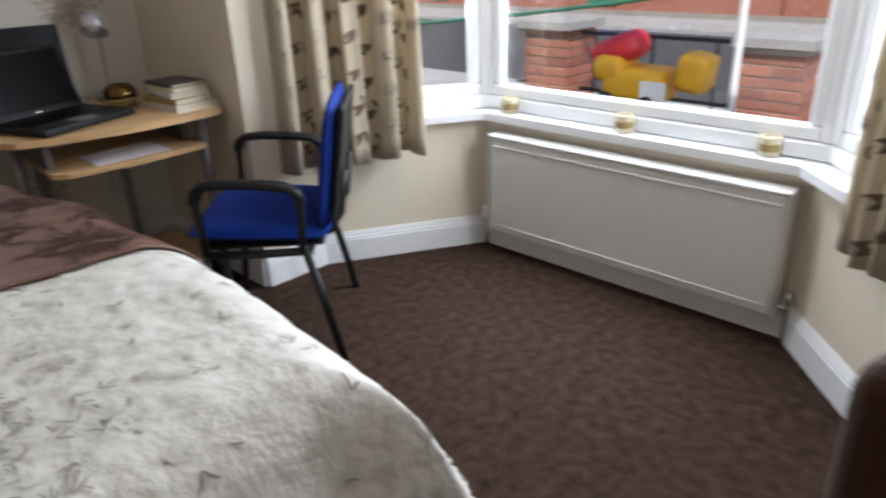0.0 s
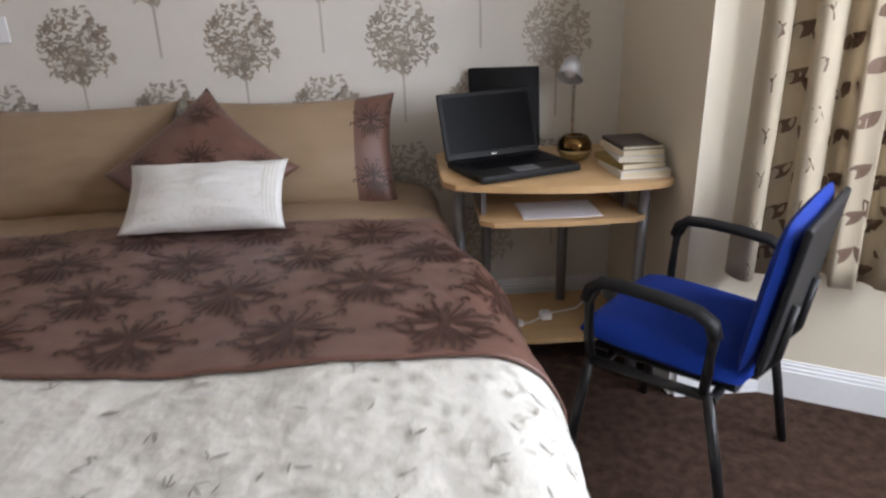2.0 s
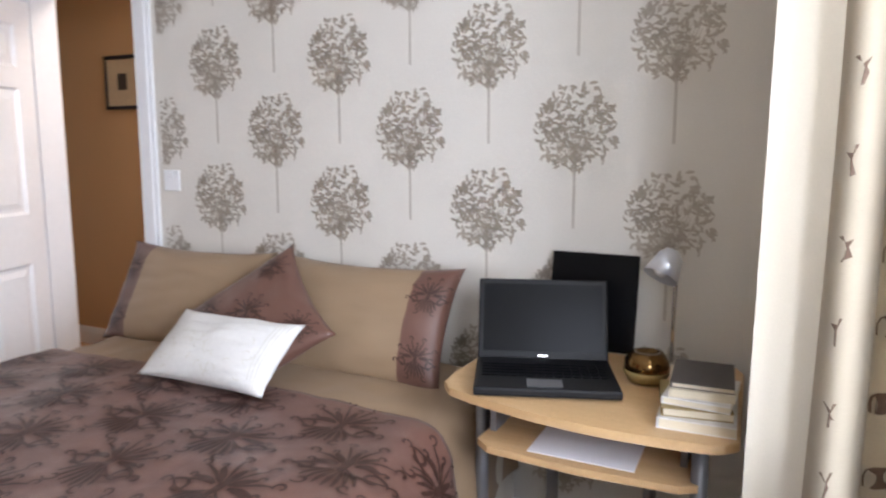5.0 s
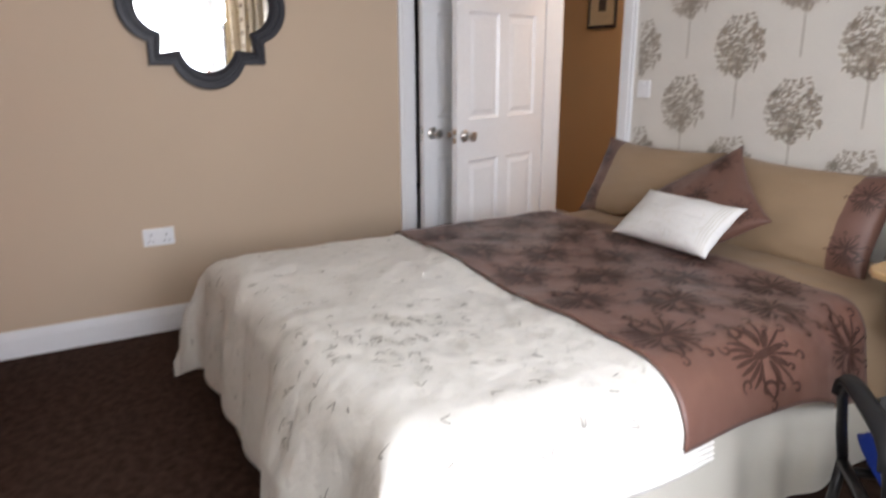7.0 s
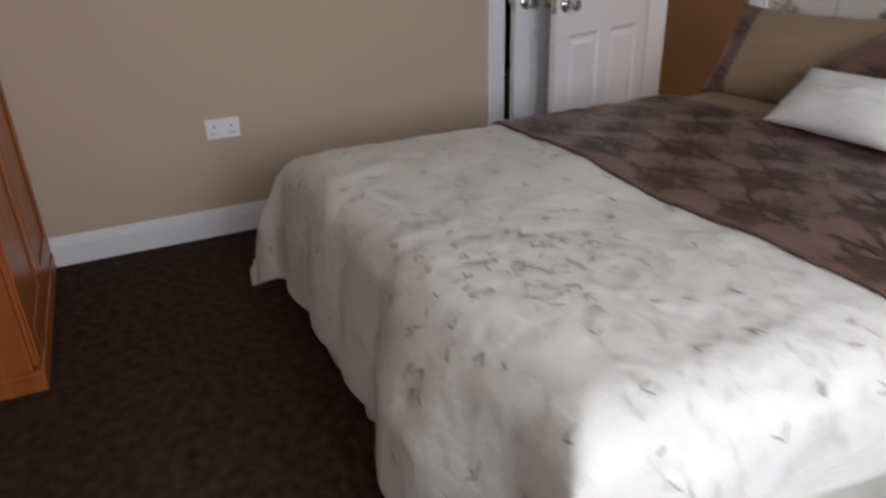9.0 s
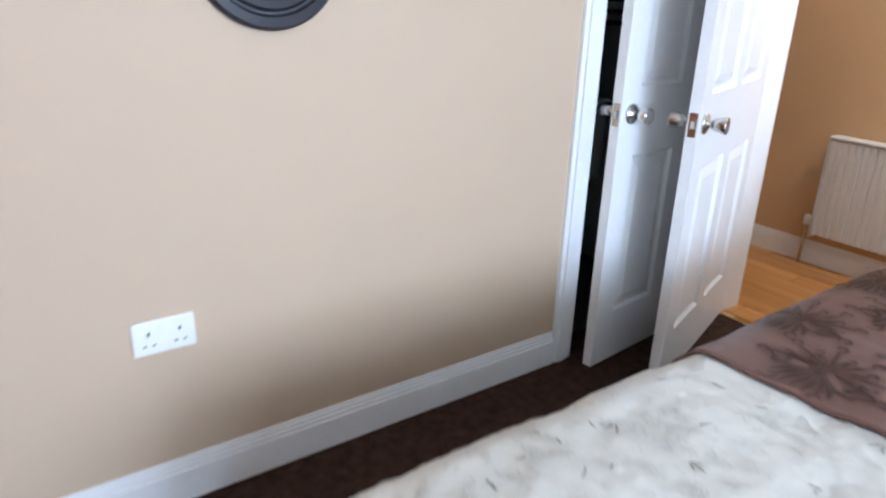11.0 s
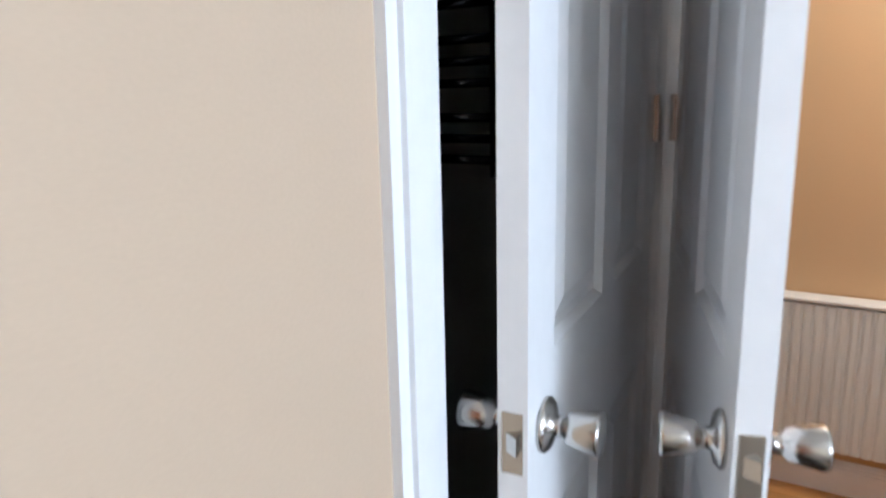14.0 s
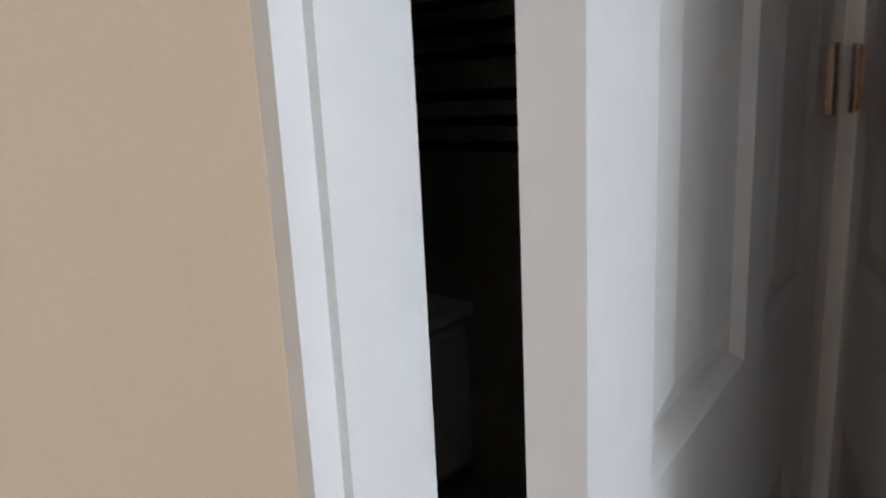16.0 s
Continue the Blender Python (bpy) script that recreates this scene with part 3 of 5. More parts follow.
def curtain(name, base, along, width, z0, z1, folds, depth, seed, label):
    """Pleated cloth along a direction in plan, with printed leaf sprigs on its folds."""
    along = Vector(along).normalized()
    nrm = Vector((along.y, -along.x))
    root = thing(name, label, "curtain")

    def fn(u, v, lift=0.0):
        z = z0 + (z1 - z0) * v
        k = 1.0 - 0.25 * v
        ph = 2 * math.pi * folds * (u + 0.02 * math.sin(5 * u + 3 * v + seed))
        d = depth * k * (math.sin(ph) + 0.35 * math.sin(2.3 * ph + seed + v))
        s = width * u + 0.014 * math.sin(2 * ph + seed)
        p = Vector(base) + along * s + nrm * (d + lift)
        return Vector((p.x, p.y, z + 0.012 * math.sin(3 * u * folds + seed) * (1 - v)))
    bm = sheet(bmesh.new(), fn, int(folds * 22), 24)
    cloth = part("cloth", bm, M_CURTAIN, root, "", True)
    sol = cloth.modifiers.new("solid", "SOLIDIFY")
    sol.thickness = 0.003
    rnd = random.Random(seed)
    bm = bmesh.new()
    true_w = width * 1.55
    stems = int(true_w / 0.088)
    for i in range(stems):
        u0 = (i + 0.5) / stems
        zz = z0 + rnd.uniform(0.0, 0.08)
        side = 1
        while zz < z1 - 0.1:
            L, wd = rnd.uniform(0.058, 0.074), rnd.uniform(0.017, 0.022)
            a = rnd.uniform(0.6, 1.0)
            vs = []
            for x, y in leaf_outline(5, L, wd):
                px, pz = x * math.cos(a) - y * math.sin(a), x * math.sin(a) + y * math.cos(a)
                u, v = u0 + side * (0.006 + px) / true_w, (zz + pz - z0) / (z1 - z0)
                vs.append((u, v))
            if all(0 < u < 1 and 0 < v < 1 for u, v in vs):
                cu, cv = sum(u for u, v in vs) / len(vs), sum(v for u, v in vs) / len(vs)
                for lift in (0.0035, -0.0035):
                    c = bm.verts.new(fn(cu, cv, lift))
                    ring = [bm.verts.new(fn(u, v, lift)) for u, v in vs]
                    for k in range(len(ring)):
                        bm.faces.new((c, ring[k], ring[(k + 1) % len(ring)]))
            zz += rnd.uniform(0.055, 0.075)
            side = -side
    tagged(part("leaf_print", bm, M_LEAF, root, "dark brown trailing leaf print"), kind="stuff")
    return root


curtain("curtain", (3.31, -0.80), (0.84, -0.40), 0.56, 0.47, 2.22, 4.2, 0.042, 3, "cream curtain with brown leaf sprigs drawn aside")
curtain("curtain", (3.85, -2.60), (-0.735, -0.677), 0.28, 0.47, 2.22, 3.2, 0.030, 8, "cream curtain with brown leaf sprigs drawn aside")

# ---- mirror ----
MC = (-2.005, 1.605)


def quatrefoil(th, k=1.0):
    c, s = abs(math.cos(th)), abs(math.sin(th))
    if s > c:
        c, s = s, c
    sq = 0.277 / c
    best = sq if sq * s <= 0.278 else 0
    o, r = 0.214, 0.181
    disc = r * r - (o * s) ** 2
    lobe = o * c + math.sqrt(disc) if disc >= 0 else 0
    return max(best, lobe) * k


mirror = thing("mirror", "quatrefoil wall mirror with a carved black frame", "mirror", pose(0, 0, 0))
bm = bmesh.new()
NS = 240
rings = []
for off, dep in ((0.0, 0.001), (0.0, 0.022), (0.008, 0.030), (0.030, 0.032), (0.036, 0.024), (0.042, 0.024), (0.050, 0.034), (0.066, 0.036), (0.080, 0.022), (0.086, 0.012)):
    rings.append([bm.verts.new((dep, MC[0] + (quatrefoil(2 * math.pi * k / NS) - off) * math.cos(2 * math.pi * k / NS), MC[1] + (quatrefoil(2 * math.pi * k / NS) - off) * math.sin(2 * math.pi * k / NS))) for k in range(NS)])
for a, b in zip(rings, rings[1:]):
    for k in range(NS):
        bm.faces.new((a[k], a[(k + 1) % NS], b[(k + 1) % NS], b[k]))
part("frame", bm, M_FRAME, mirror)
bm = bmesh.new()
bm.faces.new([bm.verts.new((0.013, MC[0] + (quatrefoil(2 * math.pi * k / NS) - 0.08) * math.cos(2 * math.pi * k / NS), MC[1] + (quatrefoil(2 * math.pi * k / NS) - 0.08) * math.sin(2 * math.pi * k / NS))) for k in range(NS)])
part("glass", bm, M_MIRROR, mirror, "silvered mirror glass")


# ---- sockets and switch ----
def socket(name, m, label, double=True):
    root = thing(name, label, "socket", m)
    w = 0.074 if double else 0.044
    part("faceplate", box(-w, -0.010, -0.044, w, 0, 0.044, bevel=0.003, seg=2), M_WHITE, root)
    for x in ((-0.037, 0.037) if double else ()):
        part("pin_hole", box(x - 0.003, -0.0112, 0.006, x + 0.003, -0.0098, 0.016), M_BLACK, root)
        for k in (-0.011, 0.011):
            part("pin_hole", box(x + k - 0.004, -0.0112, -0.022, x + k + 0.004, -0.0098, -0.018), M_BLACK, root)
    part("rocker", box(-0.012, -0.0135, 0.012, 0.012, -0.0095, 0.034, bevel=0.002), M_WHITE, root)
    return root


socket("wall_socket", pose(0, -2.325, 0.50, 0, 0, 90), "white double power socket on the tan wall")
socket("light_switch", pose(0.93, 0, 1.20), "white light switch on the patterned wallpaper", False)

# ---- bed ----
BX0, BX1, BFOOT, BTOP = 0.80, 2.49, -2.25, 0.575
BMID, BW = (BX0 + BX1) / 2, (BX1 - BX0) / 2


def drape(o, w, r, flare):
    """Run of cloth o from the middle over an edge at w: way out and fall."""
    a = abs(o)
    sg = 1 if o >= 0 else -1
    if a <= w - r:
        return o, 0.0
    t = (a - (w - r)) / r
    if t < math.pi / 2:
        return sg * (w - r + r * math.sin(t)), r * (1 - math.cos(t))
    rest = a - (w - r) - r * math.pi / 2
    return sg * (w + flare * rest), r + rest


def bed_pt(p, y, lift=0.0, seed=0.0, r=0.10, flare=0.13, wr=1.0):
    """Surface over the mattress: p across from its middle, y along (past the foot the cloth falls)."""
    if p > 0:
        k = min(1.0, max(0.0, (-0.62 - y) / 0.45))
        k = k * k * (3 - 2 * k)
        near_foot = min(1.0, max(0.0, (-1.90 - y) / 0.35))
        x, dx = drape(p, BW + 0.115 * k * (1 - 0.38 * near_foot), r + 0.05 * k, flare * (1 - 0.5 * k))
    else:
        x, dx = drape(p, BW, r, flare)
    q, dy = drape(y - (BFOOT / 2), -BFOOT / 2, r, flare * 0.7) if y < BFOOT / 2 else (y - BFOOT / 2, 0.0)
    fall = max(dx, dy) + 0.25 * min(dx, dy)
    out = min(dx, dy)
    n = noise.noise(Vector((p * 2.6, y * 2.6, 3 + seed))) * 0.014 + noise.noise(Vector((p * 9, y * 9, seed))) * 0.006 + noise.noise(Vector((p * 24, y * 24, seed))) * 0.0022
    xx, yy = BMID + x, q + BFOOT / 2
    hang = min(1.0, max(dx, dy) / 0.25)
    wave = 0.016 * math.sin(y * 11 + seed + 1.5 * math.sin(3 * y)) * hang * wr if dx > dy else 0.018 * math.sin(p * 10 + seed) * hang * wr
    if dx >= dy:
        xx += (1 if p > 0 else -1) * wave
    else:
        yy -= abs(wave) * 1.3 + 0.085 * hang * math.exp(-((p - 0.46) / 0.20) ** 2)
    xx += (1 if p > 0 else -1) * out * 0.30
    yy -= out * 0.24
    crown = 0.022 * (1 - min(1, abs(p) / BW) ** 2)
    if p > 0:
        crown += 0.035 * min(1.0, p / BW) * k
    z = BTOP + crown - fall + (n + lift) * (1 - 0.7 * hang)
    if hang > 0:
        if dx >= dy:
            xx += (1 if p > 0 else -1) * (lift * hang + n * 0.8)
        else:
            yy -= lift * hang + n * 0.8
    return Vector((xx, yy, max(z, 0.012 + lift)))


bed = thing("bed", "king-size divan bed dressed with layered covers, head to the papered wall", "bed", kind="")
part("divan_base", box(BX0 + 0.03, BFOOT + 0.05, 0.06, BX1 - 0.03, -0.04, 0.33, bevel=0.02), M_VALANCE, bed)
part("mattress", box(BX0 + 0.02, BFOOT + 0.03, 0.33, BX1 - 0.02, -0.03, 0.55, bevel=0.05, seg=3), M_VALANCE, bed)
for x in (BX0 + 0.12, BX1 - 0.12):
    for y in (BFOOT + 0.14, -0.15):
        part("foot", cyl((x, y, 0), (x, y, 0.07), 0.025), M_BLACK, bed)


def valance_pt(u, v):
    L = [(BX0 - 0.0, -0.05), (BX0 - 0.0, BFOOT + 0.02), (BX1 + 0.0, BFOOT + 0.02), (BX1 + 0.0, -0.05)]
    seg = [math.dist(a, b) for a, b in zip(L, L[1:])]
    s = u * sum(seg)
    k = 0
    while k < 2 and s > seg[k]:
        s -= seg[k]
        k += 1
    a, b = Vector(L[k]), Vector(L[k + 1])
    d = (b - a).normalized()
    n = Vector((d.y, -d.x)) * -1
    n = -n if (a + n - Vector((BMID, -1.1))).length < (a - n - Vector((BMID, -1.1))).length else n
    g = (1 - v)
    off = 0.012 * math.sin(u * 120 + 2 * math.sin(u * 37)) * (0.25 + g) + 0.025 * g
    p = a + d * s + n * off
    return (p.x, p.y, 0.015 + 0.36 * v)


vl = thing("bed_valance", "cream cotton valance hanging round the divan base to the carpet", "valance")
part("skirt", sheet(bmesh.new(), valance_pt, 420, 6), M_VALANCE, vl, "", True)

# tan fitted cover at the head of the bed
cv = thing("bed_cover", "smooth tan satin duvet cover at the head of the bed", "duvet")
part("cloth", sheet(bmesh.new(), lambda u, v: bed_pt((u - 0.5) * 2 * (BW + 0.26), -0.06 - 0.62 * v, 0.004, 1.0), 90, 30), M_TANCLOTH, cv, "", True)

# quilted spread
SPL, SPR, SP0, SP1 = -(BW + 0.34), BW + 0.36, -1.40, BFOOT - 0.42


def spread_edge(y):
    """East hem of the spread: short along the side, dropping to the carpet at the foot corner."""
    k = min(1.0, max(0.0, (-2.02 - y) / 0.15))
    return BW + 0.285 + 0.25 * k * k * (3 - 2 * k) + 0.006 * math.sin(9 * y)


def spread_pt(u, v, lift=0.012):
    y = SP0 + (SP1 - SP0) * v
    p = SPL + (spread_edge(y) - SPL) * u
    return bed_pt(p, y, lift, 5.0)


spread = thing("bedspread", "cream quilted satin bedspread with grey leaf embroidery, hanging over the foot", "bedspread")
cl = part("cloth", sheet(bmesh.new(), spread_pt, 170, 120), M_SPREAD, spread, "", True)
sol = cl.modifiers.new("solid", "SOLIDIFY")
sol.thickness, sol.offset = 0.006, -1


def ribbon(bm, fn, pts, w):
    """A strip of width w along points given in the cloth's own plane, laid on surface fn(x, y)."""
    pr = None
    for i, (x, y) in enumerate(pts):
        x2, y2 = pts[min(i + 1, len(pts) - 1)]
        x1, y1 = pts[max(i - 1, 0)]
        d = math.hypot(x2 - x1, y2 - y1) or 1
        nx, ny = -(y2 - y1) / d, (x2 - x1) / d
        ww = w * (0.35 + 0.65 * math.sin(math.pi * (i + 0.5) / len(pts)))
        cur = (bm.verts.new(fn(x + nx * ww / 2, y + ny * ww / 2)), bm.verts.new(fn(x - nx * ww / 2, y - ny * ww / 2)))
        if pr:
            bm.faces.new((pr[0], cur[0], cur[1], pr[1]))
        pr = cur


rnd = random.Random(4)
dark, pale = bmesh.new(), bmesh.new()


def on_spread(x, y):
    return bed_pt(x, y, 0.0155, 5.0)


def sprig(tgt, x, y, a, n, size, w):
    for j in range(n):
        b = a + (0, 0.7, -0.7, 1.4, -1.4)[j % 5]
        L = size * rnd.uniform(0.6, 1.1)
        c = rnd.uniform(-0.5, 0.5)
        pts = [(x + L * t * math.cos(b + c * t), y + L * t * math.sin(b + c * t)) for t in (0.1, 0.4, 0.7, 1.0)]
        if all(SPL < px < spread_edge(py) - 0.08 and SP1 < py < SP0 for px, py in pts):
            ribbon(tgt, on_spread, pts, w)


for k in range(3200):
    x = rnd.uniform(SPL + 0.05, SPR - 0.10)
    y = rnd.uniform(SP1 + 0.08, SP0 - 0.03)
    dense = noise.noise(Vector((x * 2.2, y * 2.2, 7))) + 0.2
    core = math.exp(-((x - 0.40) / 0.16) ** 2 - ((y + 2.02) / 0.24) ** 2)
    if rnd.random() > 0.25 + dense + core:
        continue
    isdark = rnd.random() < 0.03 + 0.45 * core
    sprig(dark if isdark else pale, x, y, rnd.uniform(0, 6.28), rnd.choice((1, 1, 2, 3)), 0.032 if isdark else 0.03, rnd.uniform(0.003, 0.005) if isdark else rnd.uniform(0.003, 0.006))
for i in range(13):
    for j in range(9):
        x, y = SPL + 0.12 + i * 0.17 + rnd.uniform(-0.05, 0.05), SP0 - 0.08 - j * 0.15 + rnd.uniform(-0.04, 0.04)
        sprig(dark, x, y, rnd.uniform(0, 6.28), rnd.choice((1, 2, 3)), 0.032, 0.0042)
tagged(part("embroidery", dark, M_STITCH, spread, "scattered grey embroidered leaf sprigs"), kind="stuff")
tagged(part("embroidery", pale, M_STITCH_PALE, spread, "raised cream quilting stitches"), kind="stuff")
bm = bmesh.new()
HN = 150
for k in range(5):
    for i in range(HN):
        y0, y1 = SP0 + (SP1 - SP0) * i / HN, SP0 + (SP1 - SP0) * (i + 1) / HN
        e0, e1 = spread_edge(y0) - 0.004 - 0.013 * k, spread_edge(y1) - 0.004 - 0.013 * k
        a, b = bed_pt(e0, y0, 0.014, 5.0), bed_pt(e1, y1, 0.014, 5.0)
        c, d = bed_pt(e1 - 0.005, y1, 0.020, 5.0), bed_pt(e0 - 0.005, y0, 0.020, 5.0)
        e, f = bed_pt(e1 - 0.010, y1, 0.014, 5.0), bed_pt(e0 - 0.010, y0, 0.014, 5.0)
        q = [bm.verts.new(t) for t in (a, b, c, d, e, f)]
        bm.faces.new((q[0], q[1], q[2], q[3]))
        bm.faces.new((q[3], q[2], q[4], q[5]))
tagged(part("hem_cord", bm, M_SPREAD, spread, "ribbed hem border"), kind="stuff")

# runner with damask
RL, RR, R0, R1 = -(BW + 0.04), BW + 0.225, -0.56, -1.42
runner = thing("bed_runner", "mauve-brown satin bed runner with dark damask medallions", "bed runner")


def runner_xy(x, y, lift):
    k = (R0 - y) / (R0 - R1)
    return bed_pt(x, y - k * (0.045 + 0.05 * x / BW + 0.008 * math.sin(5 * x)), lift, 5.0)


cl = part("cloth", sheet(bmesh.new(), lambda u, v: runner_xy(RL + (RR - RL) * u, R0 + (R1 - R0) * v, 0.024), 130, 60), M_RUNNER, runner, "", True)
sol = cl.modifiers.new("solid", "SOLIDIFY")
sol.thickness, sol.offset = 0.005, -1


def scroll(bm, fn, x, y, a, r, sgn, w):
    """Curl that winds in from its outer end."""
    pts = [(x + r * (1 - j / 14) * math.cos(a + sgn * j * 0.5), y + r * (1 - j / 14) * math.sin(a + sgn * j * 0.5)) for j in range(12)]
    ribbon(bm, fn, pts, w)


def medallion(bm, fn, cx, cy, s, turn=0.0):
    """Scrolled flower: a fan of veined petals above, a drooping fan below, paired curls at the sides."""
    def local(x, y):
        return cx + x * math.cos(turn) - y * math.sin(turn), cy + x * math.sin(turn) + y * math.cos(turn)

    def put(px, py):
        return fn(*local(px, py))
    for k in range(11):
        a = math.pi / 2 + (k - 5) * 0.25
        L = s * (0.62 if k % 2 else 0.86)
        bend = 0.09 * (k - 5)
        pts = [(L * (0.30 + 0.70 * f) * math.cos(a + bend * f), L * (0.30 + 0.70 * f) * math.sin(a + bend * f)) for f in (t / 7 for t in range(8))]
        ribbon(bm, put, pts, s * (0.13 if k % 2 else 0.06))
        tip = (pts[-1][0] * 1.12, pts[-1][1] * 1.12)
        scroll(bm, put, tip[0], tip[1], a + math.pi, s * (0.085 if k % 2 else 0.125), 1 if k >= 5 else -1, s * 0.055)
    for k in range(7):
        a = -math.pi / 2 + (k - 3) * 0.34
        pts = [(s * (0.16 + 0.55 * f) * math.cos(a - 0.10 * (k - 3) * f), s * (0.16 + 0.55 * f) * math.sin(a - 0.10 * (k - 3) * f)) for f in (t / 6 for t in range(7))]
        ribbon(bm, put, pts, s * 0.085)
    for sgn in (-1, 1):
        scroll(bm, put, sgn * s * 0.62, -s * 0.18, math.pi / 2 - sgn * 1.2, s * 0.24, sgn, s * 0.075)
        scroll(bm, put, sgn * s * 0.38, -s * 0.66, -math.pi / 2 + sgn * 0.9, s * 0.15, -sgn, s * 0.06)
        ribbon(bm, put, [(sgn * s * (0.05 + 0.75 * f), s * (-0.02 - 0.22 * math.sin(2.8 * f))) for f in (j / 8 for j in range(9))], s * 0.07)
    ribbon(bm, put, [(0, s * (0.34 - 0.5 * f)) for f in (0.0, 0.25, 0.5, 0.75, 1.0)], s * 0.17)


bm = bmesh.new()
row = 0
y = R0 - 0.13
while y > R1 + 0.05:
    x = RL + (0.32 if row % 2 else 0.155)
    while x < RR - 0.04:
        s = 0.138
        if RL + s * 0.9 < x < RR - s * 0.8:
            medallion(bm, lambda px, py: runner_xy(px, max(min(py, R0 - 0.003), R1 + 0.003), 0.0275), x, y, s, 0.15 * math.sin(5 * x + 9 * y))
        x += 0.33
    y -= 0.205
    row += 1
tagged(part("damask", bm, M_DAMASK, runner, "dark brown scrolled damask medallions"), kind="stuff")


# ---- pillows and cushions ----
def pillow_pt(u, v, w, h, t, pinch=0.10, flange=0.02, sag=0.05):
    """Both faces of a stuffed pillow: u round from front to back, v up."""
    x = (u * 2 if u < 0.5 else 2 - u * 2) * 2 - 1
    z = v * 2 - 1
    k = max(0.0, (1 - abs(x) ** 2.6)) ** 0.55 * max(0.0, (1 - abs(z) ** 2.6)) ** 0.55
    sx = 1 - pinch * (1 - z * z) * abs(x) * 0.5
    sz = 1 - pinch * (1 - x * x) * abs(z) * 0.5
    sx += flange * abs(z) ** 4 * abs(x)
    sz += flange * abs(x) ** 4 * abs(z) - sag * (1 - abs(x) ** 2) * (z > 0) * abs(z)
    wob = 1 + 0.16 * noise.noise(Vector((x * 2.3, z * 2.3, w * 7)))
    crease = 0.007 * noise.noise(Vector((x * 3 + w, z * 7, 2.0))) * (1 - x * x)
    return Vector((x * w / 2 * sx, (-1 if u < 0.5 else 1) * t / 2 * k * wob + crease, z * h / 2 * sz))


def pillow(name, w, h, t, m, mats, label, split=None, category="pillow"):
    root = thing(name, label, category, m)
    bm = sheet(bmesh.new(), lambda u, v: pillow_pt(u, v, w, h, t), 64, 30)
    bmesh.ops.remove_doubles(bm, verts=bm.verts, dist=1e-4)
    if split:
        for f in bm.faces:
            if split(f.calc_center_median()):
                f.material_index = 1
    ob = part("cover", bm, mats, root, "", True)
    return root


def motif_on(root, w, h, t, spots, mat, seed=0):
    bm = bmesh.new()

    def fn(px, pz):
        u = (px / (w / 2) + 1) / 4
        p = pillow_pt(min(max(u, 0.003), 0.497), min(max((pz / (h / 2) + 1) / 2, 0.01), 0.99), w, h, t)
        return Vector((p.x, p.y - 0.0025, p.z))
    for x, z, s in spots:
        medallion(bm, fn, x, z, s, seed)
    tagged(part("damask", bm, mat, root, "dark damask print"), kind="stuff")


PW, PH, PT = 0.74, 0.42, 0.15
for k, cx in enumerate((1.17, 1.95)):
    band = 1
    m = pose(cx, -0.185, 0.755, -28, 0, 0)
    pl = pillow("pillow", PW, PH, PT, m, [M_TANCLOTH, M_RUNNER], "tan satin pillow with a brown damask end band" , (lambda c: c.x > PW * 0.30) if k else (lambda c: c.x < -PW * 0.30))
    motif_on(pl, PW, PH, PT, [((0.40 if k else -0.40) * PW, z, 0.075) for z in (-0.12, 0.09)], M_DAMASK)
cs = 0.45
sq = pillow("scatter_cushion", cs, cs, 0.13, pose(1.67, -0.36, 0.745, -40, 0, 0) @ pose(0, 0, 0, 0, 45, 0), [M_RUNNER], "mauve-brown damask scatter cushion stood on its corner", None, "cushion")
motif_on(sq, cs, cs, 0.13, [(0.0, 0.0, 0.085), (0.15, -0.13, 0.065), (0.15, 0.14, 0.065), (-0.14, 0.14, 0.065), (-0.14, -0.13, 0.06)], M_DAMASK, 0.78)
wc_ = pillow("lumbar_cushion", 0.48, 0.26, 0.12, pose(1.735, -0.60, 0.725, -52, 0, 0), [M_CUSHION], "small ivory jacquard rectangular cushion leaning on the bed", None, "cushion")
bm = bmesh.new()
rnd = random.Random(12)


def on_cushion(px, pz):
    p = pillow_pt(min(max((px / 0.24 + 1) / 4, 0.003), 0.497), min(max((pz / 0.13 + 1) / 2, 0.01), 0.99), 0.48, 0.26, 0.12)
    return Vector((p.x, p.y - 0.002, p.z))


for k in range(40):
    x, z, a = rnd.uniform(-0.17, 0.17), rnd.uniform(-0.11, 0.02), rnd.uniform(0, 6.28)
    ribbon(bm, on_cushion, [(x + 0.025 * t * math.cos(a + t), z + 0.025 * t * math.sin(a + t)) for t in (0, 0.33, 0.66, 1)], 0.004)
for x in (0.185, 0.197, 0.209, 0.221, -0.2, -0.212):
    ribbon(bm, on_cushion, [(x, -0.12 + 0.03 * j) for j in range(9)], 0.005)
tagged(part("stitching", bm, M_STITCH_PALE, wc_, "tonal stitched sprigs and ribbed ends"), kind="stuff")

def blob_small(r, at):
    bm = bmesh.new()
    bmesh.ops.create_icosphere(bm, subdivisions=2, radius=r, matrix=Matrix.Translation(at))
    return bm


# ---- corner desk ----
desk = thing("computer_desk", "light beech computer desk with grey metal legs in the corner", "desk")
DZ = 0.72


